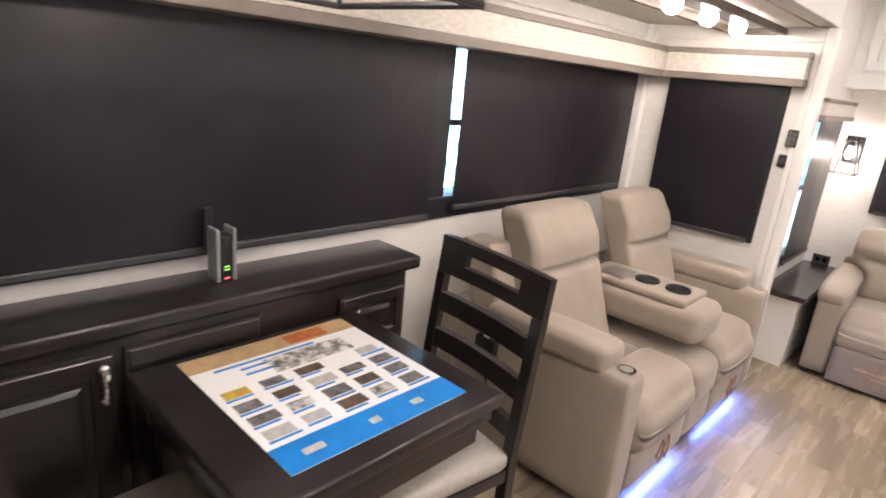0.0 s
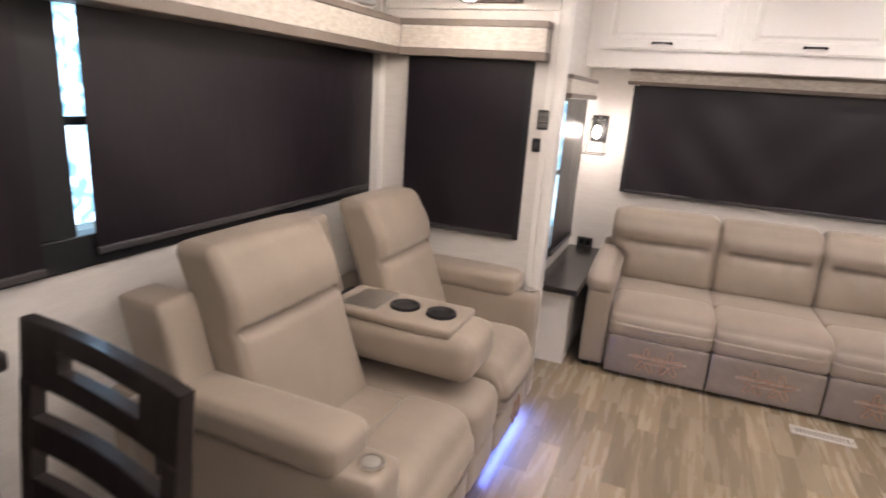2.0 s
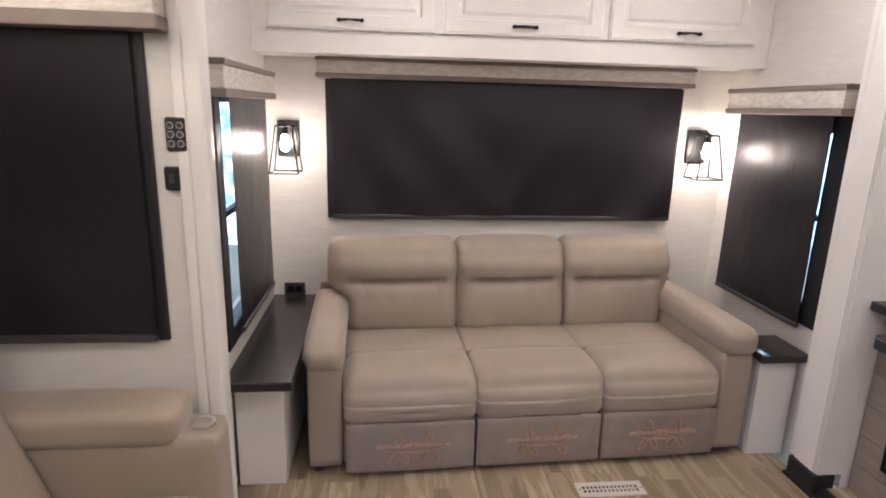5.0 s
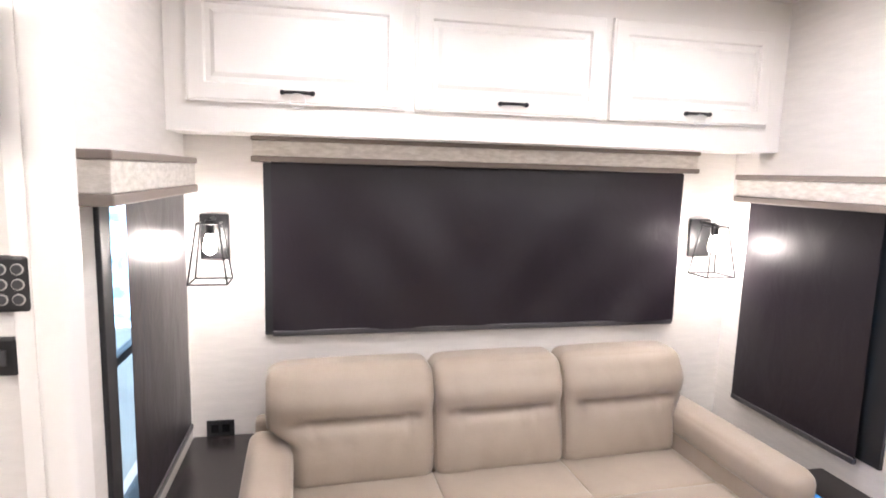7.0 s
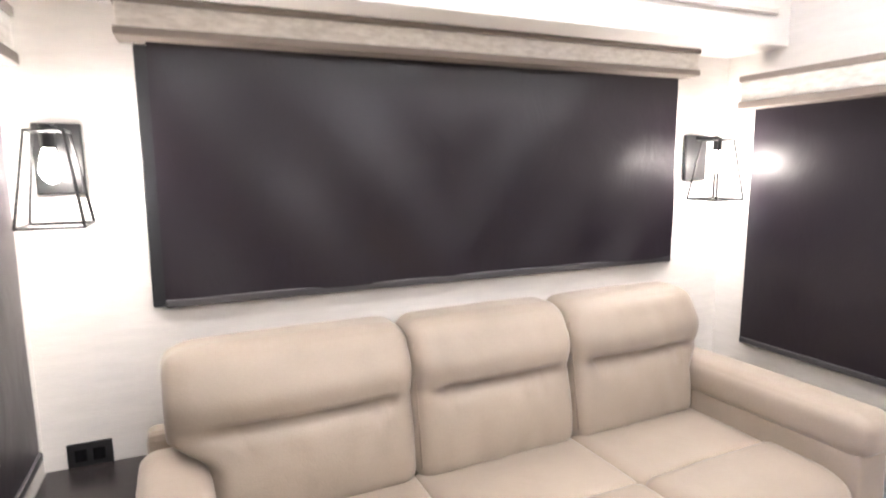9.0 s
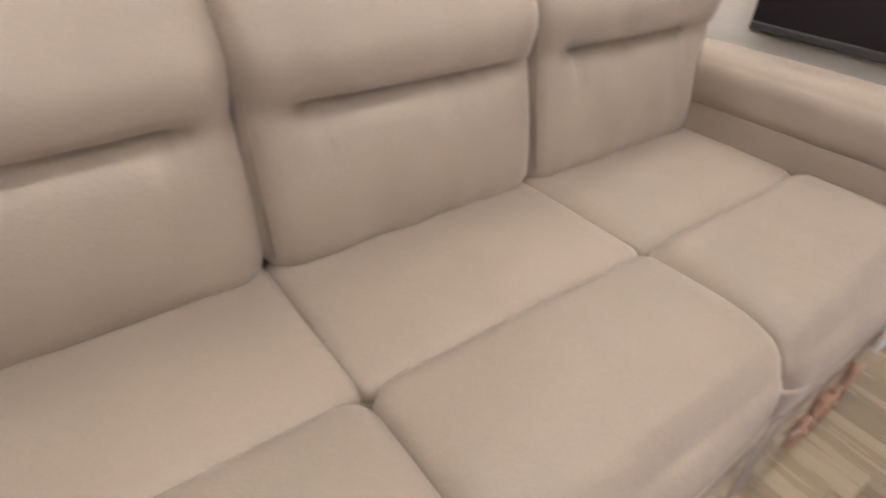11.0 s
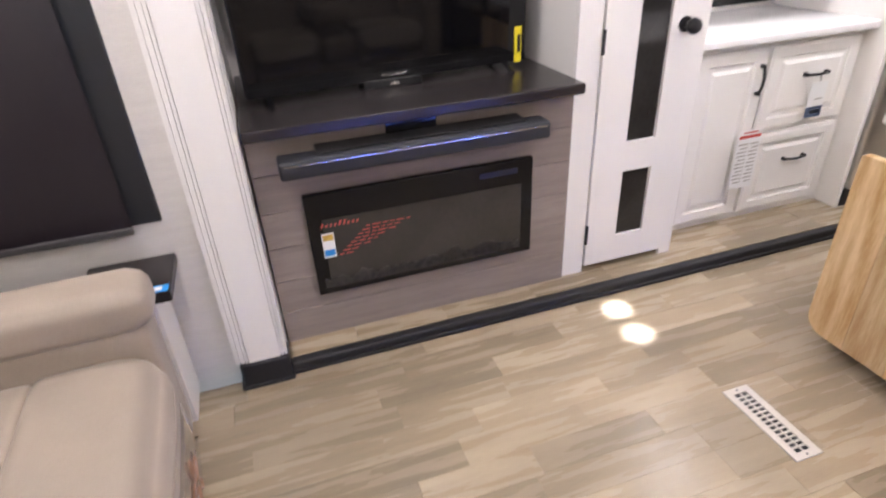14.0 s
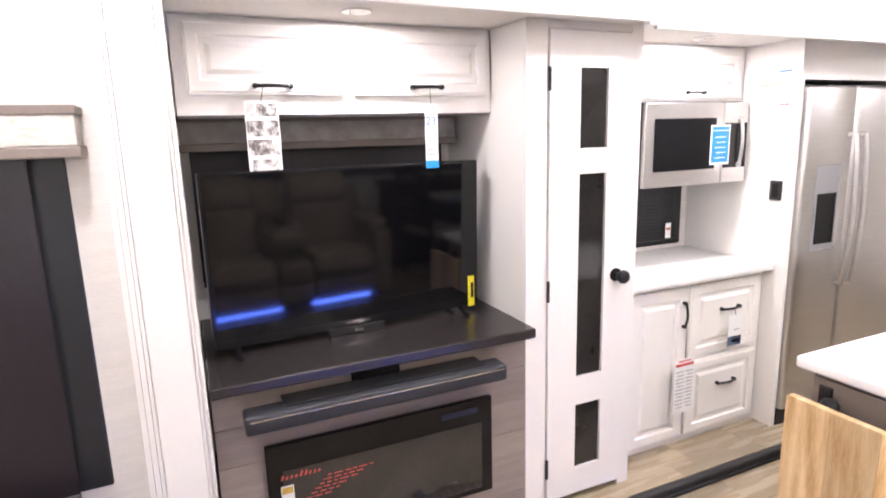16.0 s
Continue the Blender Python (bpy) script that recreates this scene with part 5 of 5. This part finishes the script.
structure("fridge_top_panel", box(2.178, RX - 0.003, -0.62, 0.565, 1.690, HEAD - 0.008), WHITE, "white panel above the refrigerator", "trim")
fr = thing("refrigerator", (2.5, 0.1, 0.010), "tall stainless-steel side-by-side refrigerator with a dispenser", "refrigerator")
part("case", box(2.215, RX - 0.004, -0.39, 0.553, 0.06, 1.672, None, 0.004), DSTEEL, fr)
ld = part("door", box(2.145, 2.212, 0.212, 0.552, 0.10, 1.662, None, 0.018, 3), STEEL, fr, "narrow freezer door", "auto")
rd = part("door", box(2.145, 2.212, -0.388, 0.205, 0.10, 1.662, None, 0.018, 3), STEEL, fr, "wide refrigerator door", "auto")
for y, own in ((0.245, ld), (0.172, rd)):
    pts = [Vector((2.15, y, 0.72))] + [Vector((2.145 - 0.055 * math.sin(math.pi * (0.12 + 0.76 * k / 12)) ** 0.5, y, 0.72 + 0.72 * k / 12)) for k in range(13)] + [Vector((2.15, y, 1.44))]
    bm = sweep(pts, 0.013, 10)
    part("handle", bm, STEEL, own, "long bowed steel handle", "auto")
dp = part("dispenser", box(2.1425, 2.146, 0.285, 0.462, 0.90, 1.30, None, 0.003), GREYPL, ld, "grey water dispenser")
part("dispenser_recess", box(2.1405, 2.1428, 0.305, 0.442, 0.93, 1.17, None, 0.002), GLOSSBLACK, dp)
part("base_grille", box(2.17, 2.22, -0.385, 0.55, 0.010, 0.095), PLASTIC, fr, "black base grille")

# ---- island with a drop leaf ----
RAISE[0] = 0.0
isl = thing("kitchen_island", (1.25, 0.7, 0.0), "taupe kitchen island with a white quartz top", "kitchen island")
part("top", box(0.93, 1.545, -0.2, 1.40, 0.752, 0.792, None, 0.010, 3), QUARTZ, isl, "white quartz top", "auto")
part("body", box(0.97, 1.505, -0.16, 1.36, 0.0, 0.751, None, 0.003), ISLAND, isl)
part("end_panel", box(0.985, 1.49, 1.36, 1.372, 0.06, 0.735, None, 0.002), ISLAND, isl)
sk = part("outlet", box(1.435, 1.475, 1.372, 1.382, 0.655, 0.715, None, 0.003), PLASTIC, isl, "black outlet")
leaf = thing("drop_leaf", (1.2, 1.43, 0.08), "light hickory drop leaf hanging at the island's end", "table leaf")
x = 1.525
rng = random.Random(2)
k = 0
while x > 0.99:
    w = rng.uniform(0.105, 0.14)
    bm = box(x - w + 0.0008, x, 1.432, 1.458, 0.065, 0.678, None, 0.002)
    if k == 0:
        bm.free()
        bm = bmesh.new()
        r, seg = 0.06, 6
        prof = [(x - w + 0.0008, 0.678), (x - 0.006, 0.678), (x, 0.672)]
        prof += [(x - r + r * math.cos(a), 0.065 + r - r * math.sin(a)) for a in [i / seg * math.pi / 2 for i in range(seg + 1)]]
        prof += [(x - w + 0.0008, 0.065)]
        loops = [[bm.verts.new((px, y, pz)) for px, pz in prof] for y in (1.432, 1.458)]
        bm.faces.new(loops[0])
        bm.faces.new(loops[1])
        n = len(prof)
        for i in range(n):
            bm.faces.new((loops[0][i], loops[0][(i + 1) % n], loops[1][(i + 1) % n], loops[1][i]))
    part("stave", bm, HICKORY, leaf)
    x -= w
    k += 1
for xh in (1.42, 1.10):
    bm = box(xh - 0.02, xh + 0.02, 1.385, 1.432, 0.60, 0.64, None, 0.004)
    tube((xh - 0.02, 1.44, 0.665), (xh + 0.02, 1.44, 0.665), 0.012, bm)
    ball((xh, 1.408, 0.672), 0.024, bm, 1.2, 0.9, 1)
    part("hinge", bm, BLACK, leaf, "black folding hinge")
part("cross_batten", box(1.02, 1.50, 1.373, 1.4315, 0.58, 0.60), ISLAND, leaf)


# ---- floor registers ----
def register(x0, x1, y0, y1, label):
    v = thing("floor_vent", ((x0 + x1) / 2, (y0 + y1) / 2, 0), label, "floor vent", "floor vents")
    # no hole in the floor: a black sheet gives the duct's shade
    part("shade_sheet", box(x0 + 0.02, x1 - 0.02, y0 + 0.02, y1 - 0.02, 0.0002, 0.0012), SHADEBLACK, v, "black sheet imitating the shaded opening under the grille")
    bm = bmesh.new()
    for a, b, c, d in ((x0, x1, y0, y0 + 0.022), (x0, x1, y1 - 0.022, y1), (x0, x0 + 0.022, y0 + 0.022, y1 - 0.022), (x1 - 0.022, x1, y0 + 0.022, y1 - 0.022)):
        box(a, b, c, d, 0.0003, 0.005, bm)
    part("flange", bm, VENT, v)
    ym = (y0 + y1) / 2
    part("middle_bar", box(x0 + 0.022, x1 - 0.022, ym - 0.0025, ym + 0.0025, 0.001, 0.0048), VENT, v)
    n = 14
    for k in range(1, n):
        x = x0 + 0.022 + (x1 - x0 - 0.044) * k / n
        part("slat", box(x - 0.0028, x + 0.0028, y0 + 0.022, y1 - 0.022, 0.001, 0.0045), VENT, v)
    for x in (x0 + 0.010, x1 - 0.010):
        part("screw", tube((x, ym, 0.005), (x, ym, 0.0062), 0.0035, None, 10), DSTEEL, v)


register(1.055, 1.330, 3.186, 3.271, "cream metal floor vent in front of the sofa")
register(1.135, 1.415, 1.786, 1.876, "cream metal floor vent near the island")

# ---- floor planks, laid along the room ----
PW = 0.098
MESHES = {}


def plank_mesh(length):
    key = round(length, 2)
    if key not in MESHES:
        bm = bmesh.new()
        w, h, b = PW / 2 - 0.0001, 0.0058, 0.0004
        l2 = key / 2 - 0.0001
        lo = [bm.verts.new((sx * w, sy * l2, -h)) for sx, sy in ((-1, -1), (1, -1), (1, 1), (-1, 1))]
        mi = [bm.verts.new((sx * w, sy * l2, -b)) for sx, sy in ((-1, -1), (1, -1), (1, 1), (-1, 1))]
        hi = [bm.verts.new((sx * (w - b), sy * (l2 - b), 0)) for sx, sy in ((-1, -1), (1, -1), (1, 1), (-1, 1))]
        for p, q in ((lo, mi), (mi, hi)):
            for i in range(4):
                bm.faces.new((p[i], p[(i + 1) % 4], q[(i + 1) % 4], q[i]))
        bm.faces.new(hi)
        bmesh.ops.recalc_face_normals(bm, faces=bm.faces)
        me = bpy.data.meshes.new("plank")
        bm.to_mesh(me)
        bm.free()
        me.materials.append(PLANK)
        MESHES[key] = me
    return MESHES[key]


def lay(owner, x0, x1, y0, y1, top, seed):
    rng = random.Random(seed)
    n = round((x1 - x0) / PW)
    for i in range(n):
        y = y0 - rng.uniform(0, 0.5)
        while y < y1:
            length = round(rng.uniform(0.28, 0.62), 2)
            a, b = max(y, y0), min(y + length, y1)
            if b - a > 0.04:
                length2 = round(b - a, 2)
                ob = new("plank", plank_mesh(length2))
                ob.location = (x0 + (i + 0.5) * PW, (a + b) / 2, top)
                ob.parent = owner
                ob.matrix_parent_inverse = Matrix.Translation(-WORLD_AT[owner.name])
            y += length


lay(floor, -0.225, 2.0, -1.6, 3.46, 0.0, 11)
lay(slide_floor_l, -1.107, -0.323, 0.5, SY, 0.0, 12)
lay(slide_floor_r, 2.045, 2.29, 0.4, POST_Y0, 0.0402, 13)
